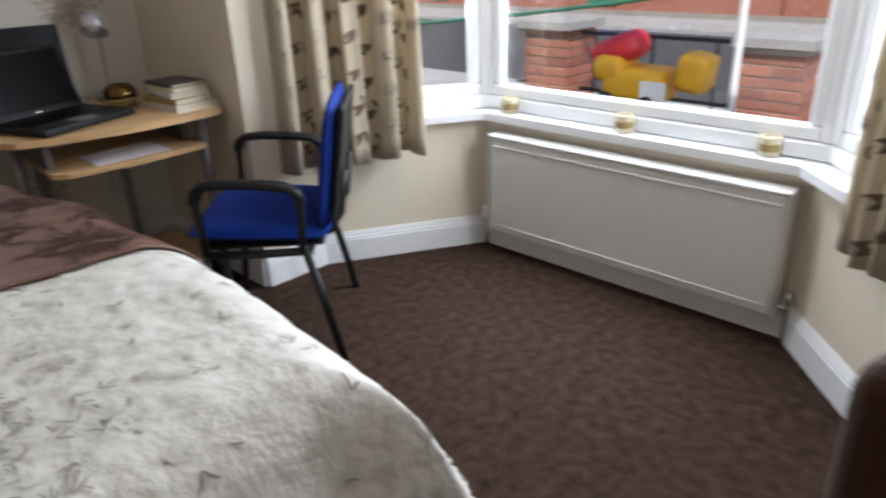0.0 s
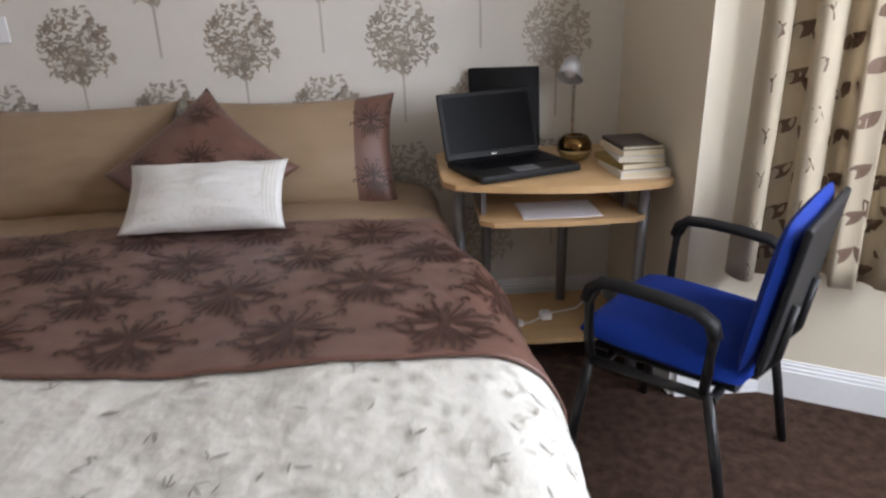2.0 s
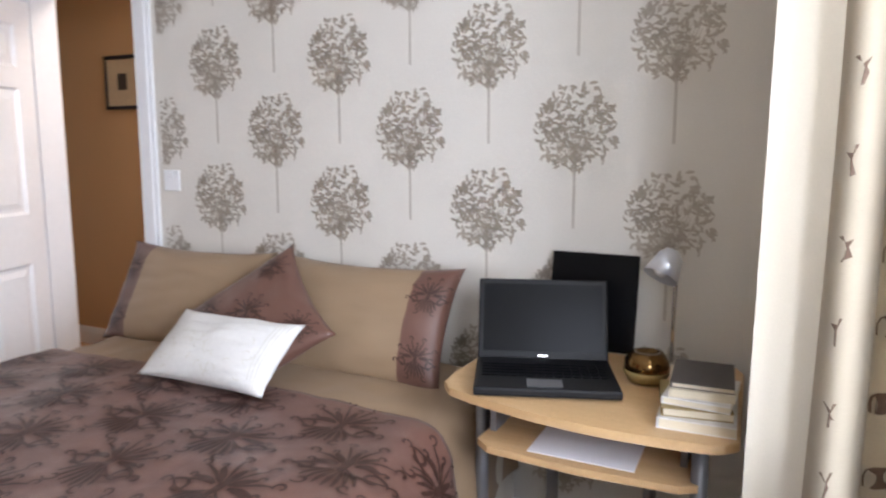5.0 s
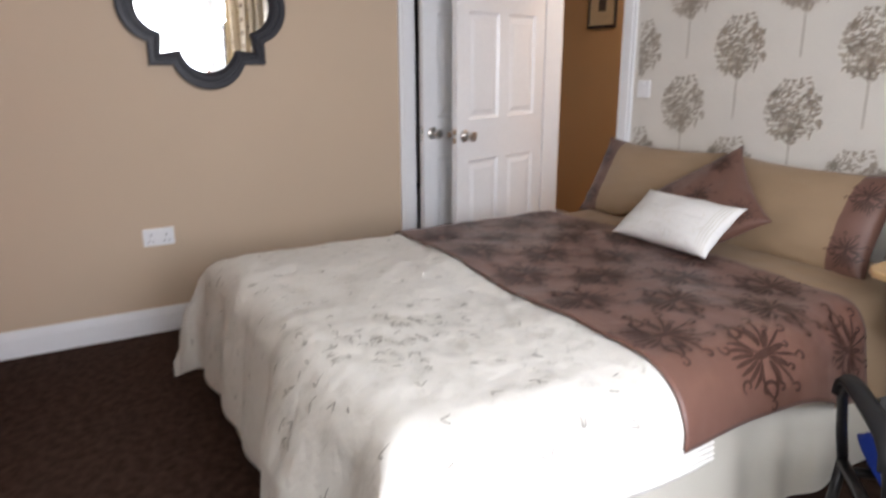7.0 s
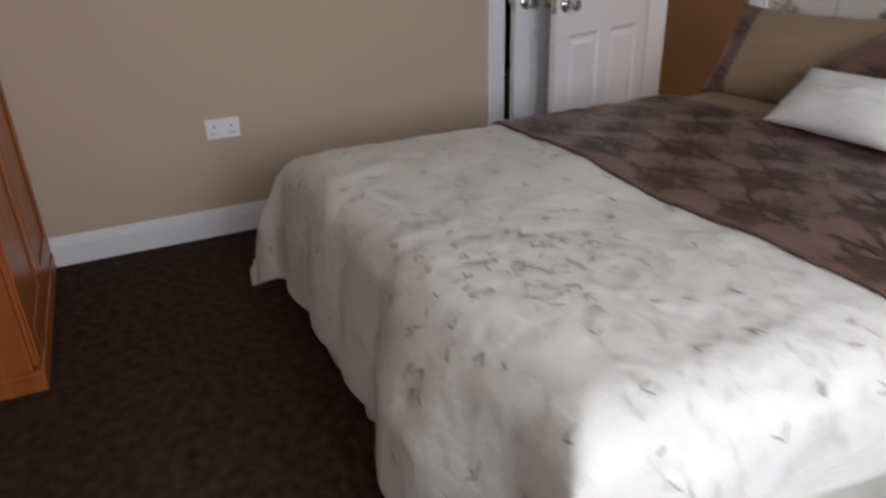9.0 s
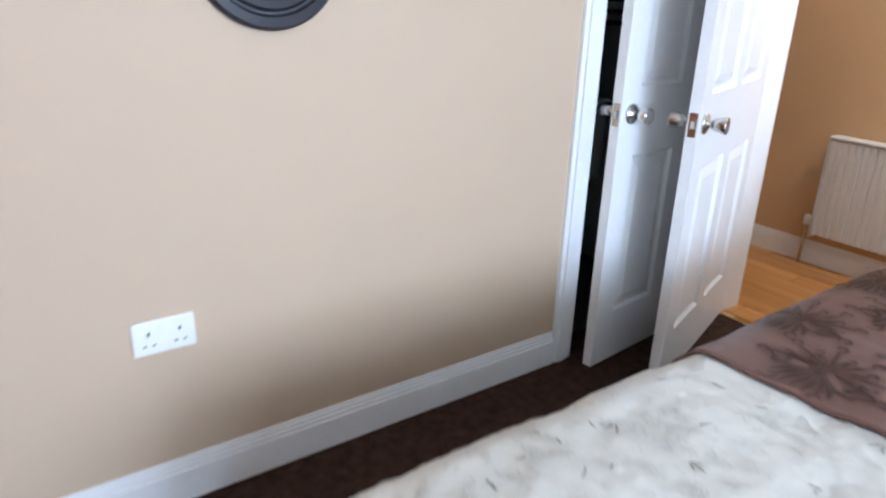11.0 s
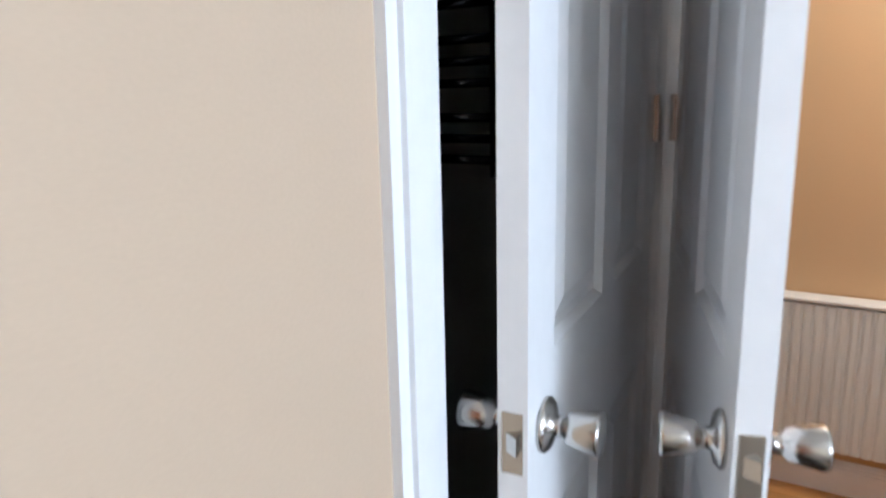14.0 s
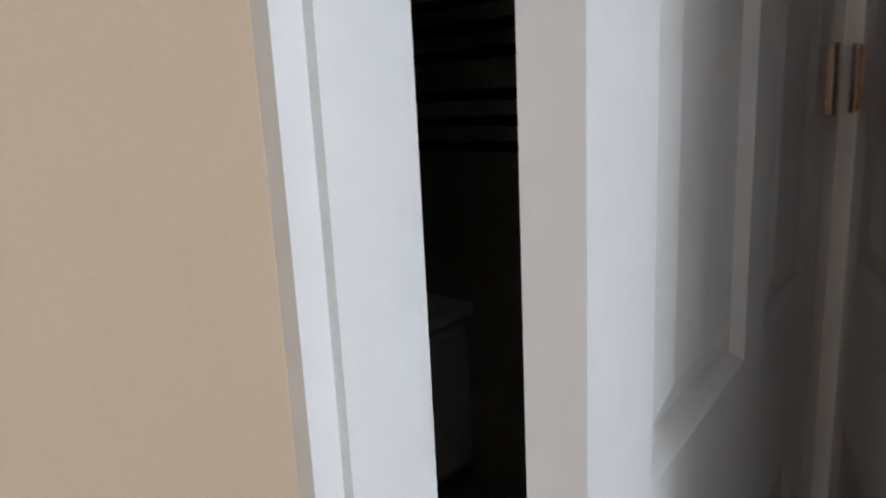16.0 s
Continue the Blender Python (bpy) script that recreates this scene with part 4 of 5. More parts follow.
def desk_outline(inset=0.0):
    pts = [(2.50, -0.10), (3.17, -0.07), (3.19, -0.12), (3.20, -0.62), (3.17, -0.65)]
    for k in range(13):
        t = k / 12
        pts.append((3.15 - 0.58 * t, -0.66 - 0.035 * math.sin(math.pi * t) + 0.05 * t))
    pts += [(2.50, -0.585), (2.465, -0.54), (2.462, -0.47), (2.47, -0.14)]
    cx, cy = 2.83, -0.36
    return [(cx + (x - cx) * (1 - inset), cy + (y - cy) * (1 - inset)) for x, y in pts]


bm = prism(bmesh.new(), desk_outline(), DZ - 0.022, DZ)
bmesh.ops.bevel(bm, geom=list(bm.edges), offset=0.003, segments=1, affect="EDGES")
part("desktop", bm, M_DESK, desk, "beech laminate top with a rounded front")
part("keyboard_tray", prism(bmesh.new(), [(2.60, -0.20), (3.10, -0.20), (3.12, -0.60), (3.08, -0.625), (2.85, -0.635), (2.62, -0.615), (2.58, -0.58)], 0.578, 0.596), M_DESK, desk, "pull-out beech tray")
part("bottom_shelf", prism(bmesh.new(), [(2.52, -0.10), (3.14, -0.10), (3.15, -0.50), (2.98, -0.50), (2.80, -0.50), (2.60, -0.47), (2.50, -0.40)], 0.085, 0.105), M_DESK, desk, "low beech shelf")
for x, y in ((2.53, -0.42), (3.12, -0.58), (2.66, -0.15), (2.96, -0.17)):
    part("leg", cyl((x, y, 0.012), (x, y, DZ - 0.022), 0.019), M_GREYMET, desk, "grey metal tube leg", True)
    part("leg_foot", cyl((x, y, 0.0), (x, y, 0.014), 0.025), M_BLACK, desk)
for x in (2.60, 3.08):
    part("tray_runner", box(x - 0.008, -0.52, 0.596, x + 0.008, -0.18, DZ - 0.022), M_GREYMET, desk)

sheet_ob = tagged(part("paper_sheet", box(2.72, -0.60, 0.5965, 2.98, -0.42, 0.5985), M_PAPERW), "white sheet of paper on the keyboard tray", "paper")

lap = thing("laptop", "black open laptop on the beech desk, screen off", "laptop", pose(2.71, -0.43, DZ, 0, 0, 20))
part("base", box(-0.185, -0.135, 0.004, 0.185, 0.125, 0.027, bevel=0.006, seg=2), M_BLACK, lap)
part("trackpad", box(-0.05, -0.118, 0.0265, 0.04, -0.062, 0.0285), M_GREYMET, lap)
kb = bmesh.new()
for r_ in range(5):
    for c_ in range(14):
        add_box(kb, -0.165 + c_ * 0.0236, -0.04 + r_ * 0.024, 0.0265, -0.165 + c_ * 0.0236 + 0.019, -0.04 + r_ * 0.024 + 0.019, 0.0295)
tagged(part("keyboard", kb, M_SCREEN, lap, "black keys"), kind="stuff")
lid = part("lid", box(-0.185, 0, 0, 0.185, 0.012, 0.232, bevel=0.005, seg=2), M_BLACK, lap)
lid.matrix_local = pose(0, 0.125, 0.022, -19, 0, 0)
part("screen", box(-0.17, -0.0015, 0.022, 0.17, 0.001, 0.217), M_SCREEN, lid, "glossy dark screen")
part("badge", box(-0.013, -0.0018, 0.008, 0.013, 0.0, 0.014), M_STEEL, lid)
for x in (-0.15, 0.15):
    for y in (-0.11, 0.10):
        part("rubber_foot", cyl((x, y, 0), (x, y, 0.005), 0.008, seg=8), M_BLACK, lap)

board = tagged(part("black_panel", box(-0.135, -0.008, 0, 0.135, 0.008, 0.30, bevel=0.003), M_SCREEN), "flat glossy black panel leaning on the wall behind the laptop", "panel")
board.matrix_world = pose(2.745, -0.075, DZ, -9, 0, 0)

lamp = thing("desk_lamp", "small desk lamp with a pale metal bell shade on the desk", "lamp", pose(2.995, -0.12, DZ))
part("base", lathe(bmesh.new(), [(0.055, 0), (0.058, 0.006), (0.052, 0.014), (0.012, 0.020)], 28), M_STEEL, lamp, "", True)
part("stem", tube(bmesh.new(), [(0, 0, 0.015), (0, 0, 0.12), (0, 0, 0.25), (0, 0, 0.315), (-0.008, -0.012, 0.335), (-0.022, -0.03, 0.335)], 0.006), M_STEEL, lamp, "", True)
sh = part("shade", lathe(bmesh.new(), [(0.012, 0.085), (0.022, 0.083), (0.036, 0.062), (0.050, 0.0), (0.048, 0.0), (0.033, 0.058), (0.012, 0.078)], 24), M_SHADE, lamp, "pale metal bell shade", True)
sh.matrix_local = pose(-0.035, -0.06, 0.265, -28, 22, 0)
part("bulb", blob_small(0.022, (-0.032, -0.055, 0.285)), M_CERAM, lamp, "", True)
orb = thing("ornament_bowl", "round bronze glazed ornament on the desk", "ornament", pose(2.955, -0.31, DZ))
part("body", lathe(bmesh.new(), [(0.030, 0), (0.045, 0.006), (0.060, 0.036), (0.058, 0.062), (0.042, 0.084), (0.030, 0.086), (0.026, 0.078)], 28), M_BRONZE, orb, "", True)
part("base_band", lathe(bmesh.new(), [(0.046, 0.006), (0.0605, 0.030), (0.0612, 0.036), (0.0595, 0.038)], 28), M_COVER2, orb, "olive lower band", True)

zb = DZ
rnd = random.Random(2)
for k, (w, d, t, mc, off, rot) in enumerate(((0.165, 0.22, 0.024, M_COVER3, 0.0, 2), (0.15, 0.20, 0.020, M_COVER2, -0.012, 9), (0.145, 0.20, 0.016, M_COVER3, 0.004, -4), (0.14, 0.19, 0.018, M_PAGE, 0.0, 6), (0.135, 0.19, 0.013, M_COVER, 0.003, 3))):
    bk = thing("book", ("white", "olive", "pale", "buff", "dark")[k] + " paperback book in the stack on the desk", "book", pose(3.105 + off, -0.50 + 0.01 * k, zb, 0, 0, rot), "stack of books")
    part("page_block", box(-w / 2 + 0.003, -d / 2 + 0.003, 0.002, w / 2 - 0.001, d / 2 - 0.003, t - 0.002), M_PAGE, bk)
    for z in (0.0, t - 0.002):
        part("cover", box(-w / 2, -d / 2, z, w / 2, d / 2, z + 0.002), mc, bk)
    part("spine", box(-w / 2 - 0.002, -d / 2, 0, -w / 2 + 0.001, d / 2, t), mc, bk)
    zb += t + 0.0005

ext = thing("extension_lead", "white plug and cable lying on the low desk shelf", "power cable")
part("plug", box(2.84, -0.36, 0.105, 2.885, -0.315, 0.135, bevel=0.008, seg=2), M_WHITE, ext)
part("plug", box(2.72, -0.40, 0.105, 2.77, -0.365, 0.125, bevel=0.008, seg=2), M_WHITE, ext)
part("cable", tube(bmesh.new(), [(2.77, -0.38, 0.11), (2.80, -0.37, 0.109), (2.84, -0.34, 0.11), (2.90, -0.30, 0.109), (3.0, -0.27, 0.109), (3.10, -0.15, 0.109)], 0.0035, 8), M_WHITE, ext)

# ---- blue chair ----
chair = thing("office_chair", "blue fabric visitor chair with black frame and armrests", "chair", pose(3.095, -1.07, 0, 0, 0, 46.5))
# local: sitter faces +y turned to the desk, seat about the origin


def slab_pt(u, v, w, d, t, dome):
    x, y = (u * 2 if u < 0.5 else 2 - 2 * u) * 2 - 1, v * 2 - 1
    k = (max(0.0, 1 - abs(x) ** 6) * max(0.0, 1 - abs(y) ** 6)) ** 0.4
    rx = 1 - 0.06 * abs(y) ** 4
    return Vector((x * w / 2 * rx, y * d / 2 * (1 - 0.06 * abs(x) ** 4), (t / 2 + dome * (1 - x * x) * (1 - y * y)) * k * (1 if u < 0.5 else -0.8)))


bm = sheet(bmesh.new(), lambda u, v: slab_pt(u, v, 0.47, 0.44, 0.060, 0.020), 48, 22)
seat = part("seat", bm, M_BLUE, chair, "blue upholstered seat", True)
seat.matrix_local = pose(0, 0.02, 0.435, 3, 0, 0)
pan = part("seat_pan", box(-0.20, -0.18, 0.385, 0.20, 0.20, 0.405, bevel=0.008), M_BLACK, chair)
bm = sheet(bmesh.new(), lambda u, v: slab_pt(u, v, 0.44, 0.40, 0.045, 0.012), 48, 22)
back = part("backrest", bm, M_BLUE, chair, "blue upholstered backrest", True)
back.matrix_local = pose(0, -0.205, 0.635, 99, 0, 0)
shell = part("back_shell", box(-0.205, -0.018, -0.185, 0.205, 0.0, 0.185, bevel=0.008, seg=2), M_BLACK, chair, "black plastic back shell")
shell.matrix_local = pose(0, -0.234, 0.635, 9, 0, 0)
for s in (-1, 1):
    x = s * 0.262
    part("front_leg", tube(bmesh.new(), [(s * 0.272, 0.225, 0.0), (s * 0.268, 0.20, 0.2), (x, 0.17, 0.40)], 0.0135, 10), M_BLACKMET, chair, "", True)
    part("rear_leg", tube(bmesh.new(), [(s * 0.268, -0.215, 0.0), (s * 0.266, -0.175, 0.2), (x, -0.13, 0.40)], 0.0135, 10), M_BLACKMET, chair, "", True)
    part("side_rail", tube(bmesh.new(), [(x, 0.17, 0.395), (x, 0.0, 0.392), (x, -0.13, 0.395)], 0.0135, 10), M_BLACKMET, chair, "", True)
    part("arm_post", tube(bmesh.new(), [(x, 0.17, 0.395), (s * 0.275, 0.172, 0.48), (s * 0.286, 0.170, 0.57), (s * 0.286, 0.150, 0.612)], 0.013, 10), M_BLACKMET, chair, "", True)
    part("arm_post", tube(bmesh.new(), [(x, -0.12, 0.395), (s * 0.275, -0.128, 0.47), (s * 0.286, -0.135, 0.55), (s * 0.286, -0.120, 0.595)], 0.013, 10), M_BLACKMET, chair, "", True)
    part("armrest", tube(bmesh.new(), [(s * 0.286, 0.176, 0.575), (s * 0.286, 0.168, 0.604), (s * 0.286, 0.142, 0.624), (s * 0.286, 0.08, 0.628), (s * 0.286, -0.02, 0.622), (s * 0.286, -0.095, 0.612), (s * 0.286, -0.130, 0.592), (s * 0.286, -0.140, 0.56)], 0.024, 12, 0.62), M_BLACK, chair, "black plastic armrest", True)
    part("back_upright", tube(bmesh.new(), [(s * 0.10, -0.12, 0.385), (s * 0.10, -0.19, 0.395), (s * 0.10, -0.232, 0.46), (s * 0.10, -0.252, 0.60)], 0.012, 10), M_BLACKMET, chair, "", True)
for y in (0.14, -0.14):
    part("cross_rail", cyl((-0.262, y, 0.388), (0.262, y, 0.388), 0.012), M_BLACKMET, chair)

# ---- wardrobe ----
wd = thing("wardrobe", "cherry-veneer wardrobe with framed doors and bow handles", "wardrobe")
WX1, WF = 0.985, -3.11
part("carcass", box(0.005, SOUTH + 0.005, 0.07, WX1, WF - 0.022, 2.02, bevel=0.003), M_CHERRY, wd)
part("plinth", box(0.005, SOUTH + 0.005, 0.0, WX1 + 0.012, WF + 0.004, 0.07, bevel=0.004), M_CHERRY, wd)
part("cornice", box(0.0, SOUTH + 0.005, 2.02, WX1 + 0.025, WF + 0.02, 2.09, bevel=0.012, seg=2), M_CHERRY, wd)
half = (WX1 - 0.01) / 2
for k in (0, 1):
    x0, x1 = 0.008 + k * half, 0.004 + (k + 1) * half
    dr = part("door", box(x0, WF - 0.020, 0.085, x1, WF - 0.008, 2.005), M_CHERRY, wd)
    for b in ((x0, WF - 0.008, 0.085, x0 + 0.075, WF, 2.005), (x1 - 0.075, WF - 0.008, 0.085, x1, WF, 2.005), (x0 + 0.075, WF - 0.008, 0.085, x1 - 0.075, WF, 0.18), (x0 + 0.075, WF - 0.008, 1.91, x1 - 0.075, WF, 2.005)):
        part("door_rail", box(*b, bevel=0.004), M_CHERRY, dr)
    hx = x1 - 0.035 if k == 0 else x0 + 0.035
    part("handle", tube(bmesh.new(), [(hx, WF, 0.93), (hx, WF + 0.022, 0.945), (hx, WF + 0.03, 0.99), (hx, WF + 0.022, 1.035), (hx, WF, 1.05)], 0.006, 8), M_STEEL, dr, "steel bow handle", True)

# ---- armchair by the foot of the bed ----
arm = thing("armchair", "brown suede high-backed armchair", "armchair", pose(2.74, -3.32, 0, 0, 0, 165))
part("seat_base", box(-0.30, -0.28, 0.10, 0.30, 0.30, 0.32, bevel=0.03, seg=3), M_SUEDE, arm)
part("seat_cushion", box(-0.24, -0.20, 0.32, 0.24, 0.31, 0.45, bevel=0.045, seg=4), M_SUEDE, arm, "", True)
part("backrest", box(-0.31, -0.36, 0.10, 0.31, -0.20, 0.90, bevel=0.04, seg=4), M_SUEDE, arm)
for s in (-1, 1):
    part("arm", box(s * 0.31 - 0.06, -0.30, 0.10, s * 0.31 + 0.06, 0.30, 0.60, bevel=0.04, seg=4), M_SUEDE, arm)
    for y in (-0.28, 0.25):
        part("leg", cyl((s * 0.26, y, 0.0), (s * 0.26, y, 0.11), 0.018, 0.026), M_COVER, arm)

# ---- wallpaper trees ----
rnd = random.Random(21)
bm = bmesh.new()
def crown_edge(a):
    """Egg-shaped crown, pointed at its top, a little ragged."""
    top = max(0.0, math.sin(a))
    return 0.124 * (1 + 0.20 * top ** 6 + 0.03 * math.sin(11 * a) + 0.02 * math.sin(23 * a + 1))


for k in range(300):
    a, r = rnd.uniform(0, 6.283), math.sqrt(rnd.random())
    R = crown_edge(a) * r
    x, z = R * math.cos(a), R * math.sin(a)
    side = 1 if x > 0 else -1
    d = (0 if rnd.random() < 0.5 + 2.5 * x else math.pi) + side * rnd.uniform(-0.8, 0.9) + (a - math.pi / 2) * 0.25 * (1 if z > 0 else 0)
    L, w, curl = rnd.uniform(0.017, 0.030), rnd.uniform(0.0032, 0.0056), rnd.uniform(-1.2, 1.2)
    up, dn = [], []
    for j in range(5):
        f = j / 4
        px, py = x + L * f * math.cos(d + curl * f), z + L * f * math.sin(d + curl * f)
        ww = w * math.sin(math.pi * (0.08 + 0.84 * f))
        nx, ny = -math.sin(d + curl * f * 1.6), math.cos(d + curl * f * 1.6)
        up.append((px + nx * ww, py + ny * ww)), dn.append((px - nx * ww, py - ny * ww))
    vs = [bm.verts.new((q[0], 0, q[1])) for q in up + dn[::-1]]
    for j in range(4):
        bm.faces.new((vs[j], vs[j + 1], vs[8 - j], vs[9 - j]))
for k in range(22):
    a = math.pi * (0.02 + 0.96 * k / 21)
    L = rnd.uniform(0.06, 0.10)
    p0, p1 = Vector((0, -0.11)), Vector((L * math.cos(a), L * math.sin(a) - 0.02))
    d = (p1 - p0).normalized()
    n = Vector((-d.y, d.x)) * 0.0013
    bm.faces.new([bm.verts.new((q.x, 0, q.y)) for q in (p0 + n, p1 + n * 0.4, p1 - n * 0.4, p0 - n)])
crown_me = mesh_of("tree_motif", bm, M_MOTIF)
stem_bm = bmesh.new()
stem_bm.faces.new([stem_bm.verts.new(p) for p in ((-0.0045, 0, -0.06), (0.0045, 0, -0.06), (0.0060, 0, -0.31), (-0.0030, 0, -0.31))])
stem_me = mesh_of("tree_stem", stem_bm, M_STEM)
for r_ in range(-4, 6):
    z = 1.128 + 0.268 * r_
    for c_ in range(-1, 6):
        x = 1.19 + 0.588 * c_ + (0.294 if r_ % 2 else 0.0)
        if not (1.03 < x < 3.07 and 0.25 < z < H - 0.12):
            continue
        for nm, me, y in (("tree_motif", crown_me, -0.0022), ("tree_stem", stem_me, -0.0012)):
            if nm == "tree_stem" and z - 0.4 < 0.13:
                continue
            ob = new(nm, me)
            ob.parent = wall_north
            ob.location = (x, y, z)
# half trees at the door side of the wall
bm = bmesh.new()
src = bmesh.new()
src.from_mesh(crown_me)
for f in src.faces:
    if f.calc_center_median().x > -0.012:
        bm.faces.new([bm.verts.new(v.co) for v in f.verts])
src.free()
half_me = mesh_of("tree_motif", bm, M_MOTIF)
for r_ in (-3, -1, 1, 3):
    ob = new("tree_motif", half_me)
    ob.parent = wall_north
    ob.location = (0.892, -0.0022, 1.128 + 0.268 * r_)

# ---- outside ----
GZ = -0.45
setting("ground", box(4.4, -160, GZ - 0.3, 300, 160, GZ), M_GROUND, "bare ground running to the distance", "ground")
setting("pavement", box(7.4, -60, GZ + 0.002, 9.2, 60, GZ + 0.02), M_PAVE, "grey concrete pavement along the street", "pavement")
setting("kerb", box(9.2, -60, GZ + 0.002, 9.34, 60, GZ + 0.03, bevel=0.01), M_PAVE, "concrete kerb", "kerb")
setting("road", box(9.34, -60, GZ + 0.002, 15.0, 60, GZ + 0.006), M_ROAD, "dark asphalt street", "road")
setting("pavement_far", box(15.0, -60, GZ + 0.002, 17.0, 60, GZ + 0.08), M_PAVE, "grey concrete pavement across the street", "pavement")

brick_me = mesh_of("brick", box(-0.105, -0.05, -0.0325, 0.105, 0.05, 0.0325, bevel=0.004), M_BRICK)


def brick_pier(x, y, h):
    root = thing("brick_pier", "red brick gate pier with stone cap", "pier", pose(x, y, GZ))
    part("core", box(-0.20, -0.20, 0, 0.20, 0.20, h), M_MORTAR, root)
    part("cap", prism(bmesh.new(), [(-0.26, -0.26), (0.26, -0.26), (0.26, 0.26), (-0.26, 0.26)], h, h + 0.06), M_PAVE, root, "stone cap")
    for k in range(int(h / 0.075)):
        for s in (-0.11, 0.11):
            o = new("brick", brick_me)
            o.parent = root
            o.matrix_local = pose(-0.165, s, 0.04 + k * 0.075, 0, 0, 90) if k % 2 else pose(-0.158, s * 0.94, 0.04 + k * 0.075, 0, 0, 90)
            o = new("brick", brick_me)
            o.parent = root
            o.matrix_local = pose(s * 0.9, -0.16, 0.04 + k * 0.075)
    return root


brick_pier(6.9, 0.42, 1.05)
brick_pier(6.9, -1.38, 1.02)
fence = thing("boundary_wall", "low red brick garden wall with black railing", "garden wall", pose(6.9, -1.08, GZ))
part("core", box(-0.09, -0.0, 0, 0.11, 1.92, 0.42), M_MORTAR, fence)
for k in range(5):
    for j in range(8):
        o = new("brick", brick_me)
        o.parent = fence
        o.matrix_local = pose(-0.06, 0.12 + j * 0.225 + (0.11 if k % 2 else 0), 0.04 + k * 0.075, 0, 0, 90)
for z in (0.55, 1.0):
    part("rail", box(-0.012, 0, z, 0.012, 1.95, z + 0.03), M_BLACKMET, fence)
for j in range(4):
    part("baluster", box(-0.008, 0.15 + j * 0.5, 0.42, 0.008, 0.166 + j * 0.5, 1.0), M_BLACKMET, fence)

toy = thing("garden_toy", "red and yellow plastic garden toy on a dark stand", "toy", pose(5.75, -0.95, GZ))
part("stand", box(-0.10, -0.10, 0, 0.10, 0.10, 0.80, bevel=0.02), M_BLACK, toy)


def block(b, bevel, m=None):
    return box(*b, bevel=bevel, seg=3, m=m)


part("body", block((-0.13, -0.20, 0.80, 0.13, 0.20, 1.00), 0.05), M_YELLOW, toy, "yellow moulded plastic body", True)
part("seat_back", block((-0.11, -0.30, 0.92, 0.11, -0.12, 1.14), 0.05, pose(0, 0, 0, 8, 0, 0)), M_YELLOW, toy, "yellow plastic seat back", True)
part("fender", block((-0.14, 0.06, 0.90, 0.14, 0.27, 1.06), 0.06), M_YELLOW, toy, "yellow plastic front fender", True)
part("hood", block((-0.10, -0.04, 0.0, 0.10, 0.30, 0.17), 0.06, pose(0.02, 0.0, 1.05, -22, 0, 0)), M_RED, toy, "red plastic hood", True)
part("panel", block((-0.15, -0.24, 0.80, -0.125, -0.08, 0.94), 0.012), M_CERAM, toy, "white side panel")
for y in (-0.13, 0.15):
    part("wheel", cyl((-0.16, y, 0.80), (-0.12, y, 0.80), 0.055, seg=20), M_TYRE, toy)

line = tagged(part("washing_line", tube(bmesh.new(), [(6.0, 2.6, 0.56), (6.0, 1.13, 0.68), (6.0, 0.4, 0.75), (6.0, -0.65, 0.88), (6.0, -2.2, 1.12)], 0.014, 8), M_GREENP), "green plastic line strung across the front garden", "line")
pole = thing("line_pole", "pale metal pole in the front garden holding the line", "pole", pose(6.0, -1.42, GZ))
part("shaft", cyl((0, 0, 0), (0, 0, 2.3), 0.022), M_UPVC, pole)
part("cap", lathe(bmesh.new(), [(0.024, 2.3), (0.026, 2.31), (0.012, 2.33)], 12), M_BLACK, pole)
post = thing("line_pole", "pale metal pole in the front garden holding the line", "pole", pose(6.0, 2.62, GZ))
part("shaft", cyl((0, 0, 0), (0, 0, 1.6), 0.022), M_UPVC, post)
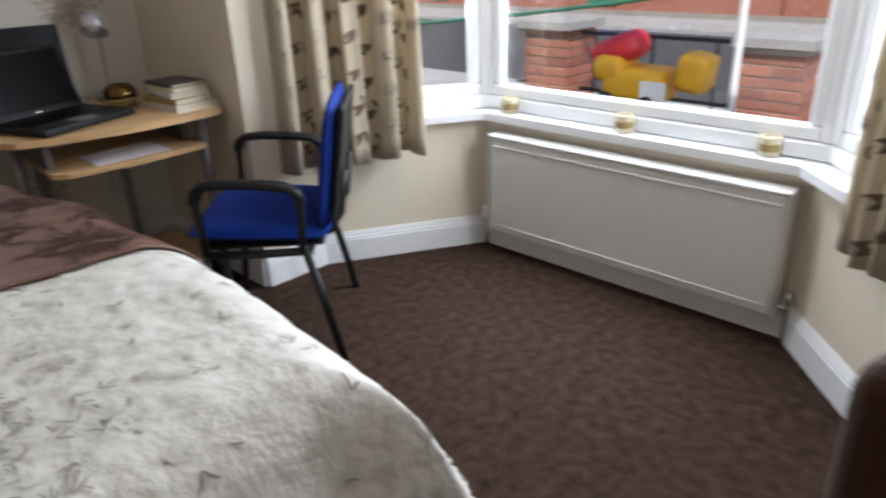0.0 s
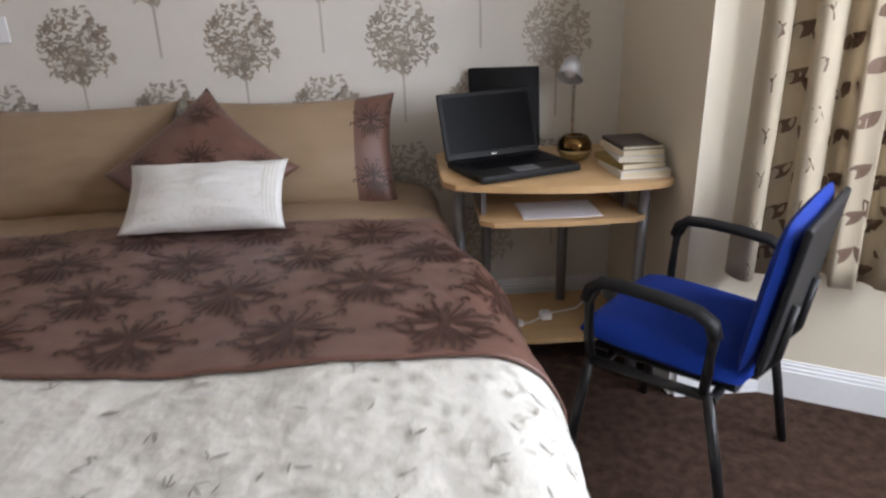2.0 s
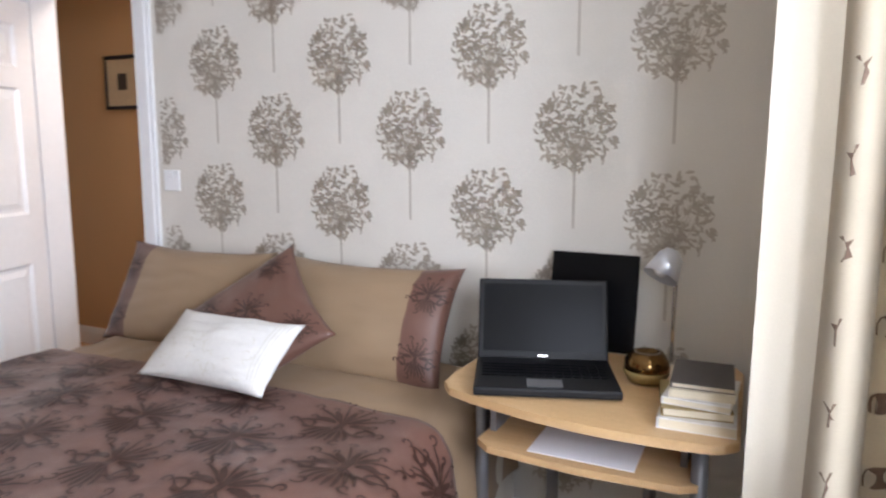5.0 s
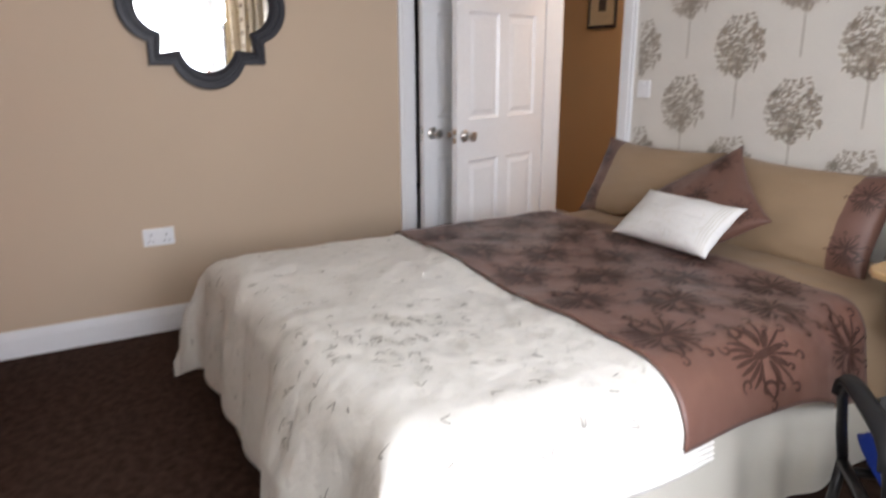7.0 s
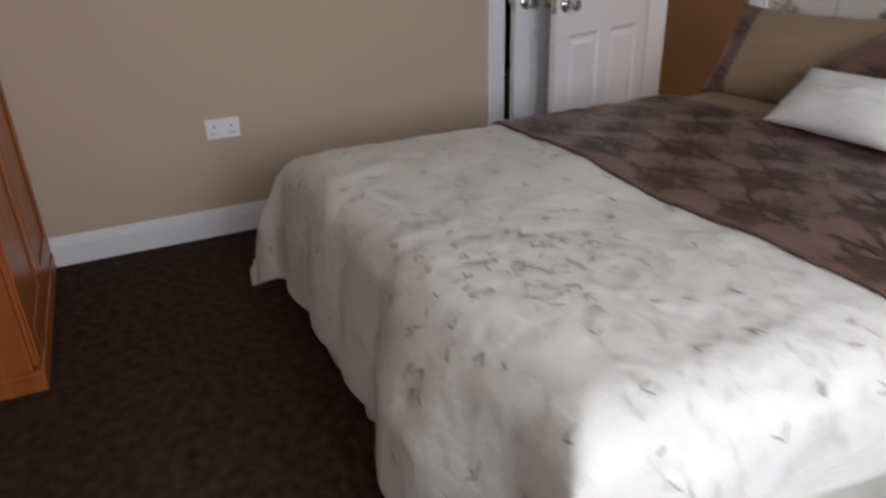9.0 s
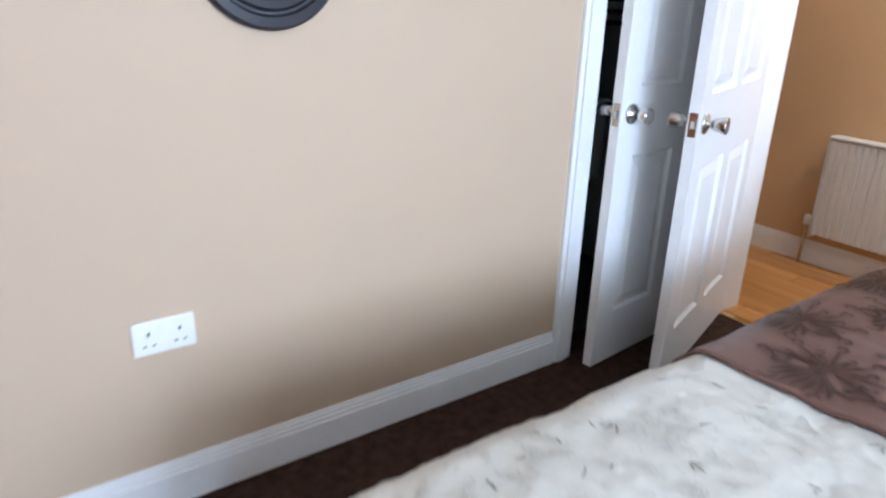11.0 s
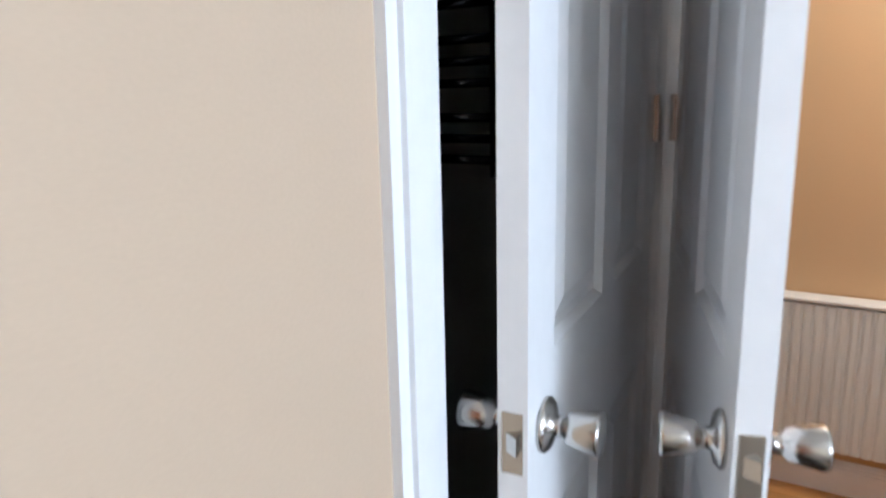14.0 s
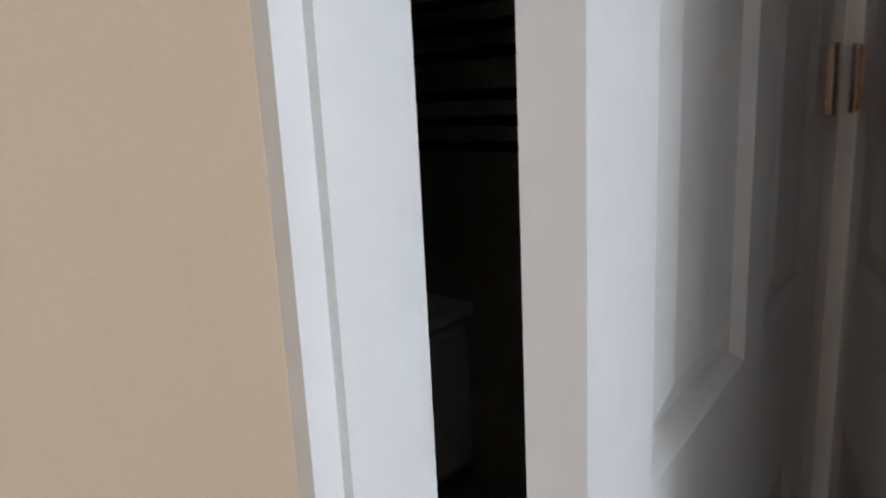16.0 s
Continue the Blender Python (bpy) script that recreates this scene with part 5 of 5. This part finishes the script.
bin_ = thing("wheelie_bin", "green wheeled refuse bin in the front garden", "bin", pose(6.2, 2.1, GZ))
part("body", prism(bmesh.new(), [(-0.25, -0.28), (0.25, -0.28), (0.28, 0.28), (-0.28, 0.28)], 0.06, 0.95), M_GREENP, bin_)
part("lid", box(-0.31, -0.31, 0.95, 0.31, 0.33, 1.02, bevel=0.02, seg=2), M_GREENP, bin_)
for s in (-1, 1):
    part("wheel", cyl((s * 0.2 - 0.03, 0.27, 0.1), (s * 0.2 + 0.03, 0.27, 0.1), 0.1), M_TYRE, bin_)

for k in range(7):
    y0 = -22 + k * 6.2
    hs = thing("terraced_house", "red brick terraced house across the street", "house", pose(19.0, y0, GZ), "terrace across the street")
    part("wall", box(0, 0, 0, 7, 6.15, 5.4), M_BRICK, hs)
    bm = bmesh.new()
    vs = [bm.verts.new(p) for p in ((-0.3, 0, 5.4), (3.5, 0, 7.4), (7.3, 0, 5.4), (-0.3, 6.15, 5.4), (3.5, 6.15, 7.4), (7.3, 6.15, 5.4))]
    for f in ((0, 1, 4, 3), (1, 2, 5, 4), (0, 3, 5, 2), (0, 2, 1), (3, 4, 5)):
        bm.faces.new([vs[i] for i in f])
    part("roof", bm, M_ROOF, hs)
    for y, z, w, h in ((0.8, 0.9, 1.8, 1.5), (0.8, 3.2, 1.5, 1.4), (3.9, 3.2, 1.3, 1.4)):
        wdw = part("window", box(-0.03, y, z, 0.02, y + w, z + h), M_UPVC, hs)
        part("pane", box(-0.04, y + 0.08, z + 0.08, -0.028, y + w - 0.08, z + h - 0.08), M_DKGLASS, wdw)
    part("door", box(-0.03, 4.2, 0.1, 0.02, 5.1, 2.2), M_GREENP, hs)

# ---- hall planks ----
plank_me = mesh_of("plank", box(-0.597, -0.0585, -0.004, 0.597, 0.0585, 0.0, bevel=0.0012), M_LAMINATE)
for r_ in range(8):
    for c_ in range(4):
        o = new("plank", plank_me)
        o.parent = hall_floor
        o.location = (-1.08 + c_ * 1.2 + (0.47 * r_) % 1.2 - 0.6, 0.075 + r_ * 0.1185, 0.0005)
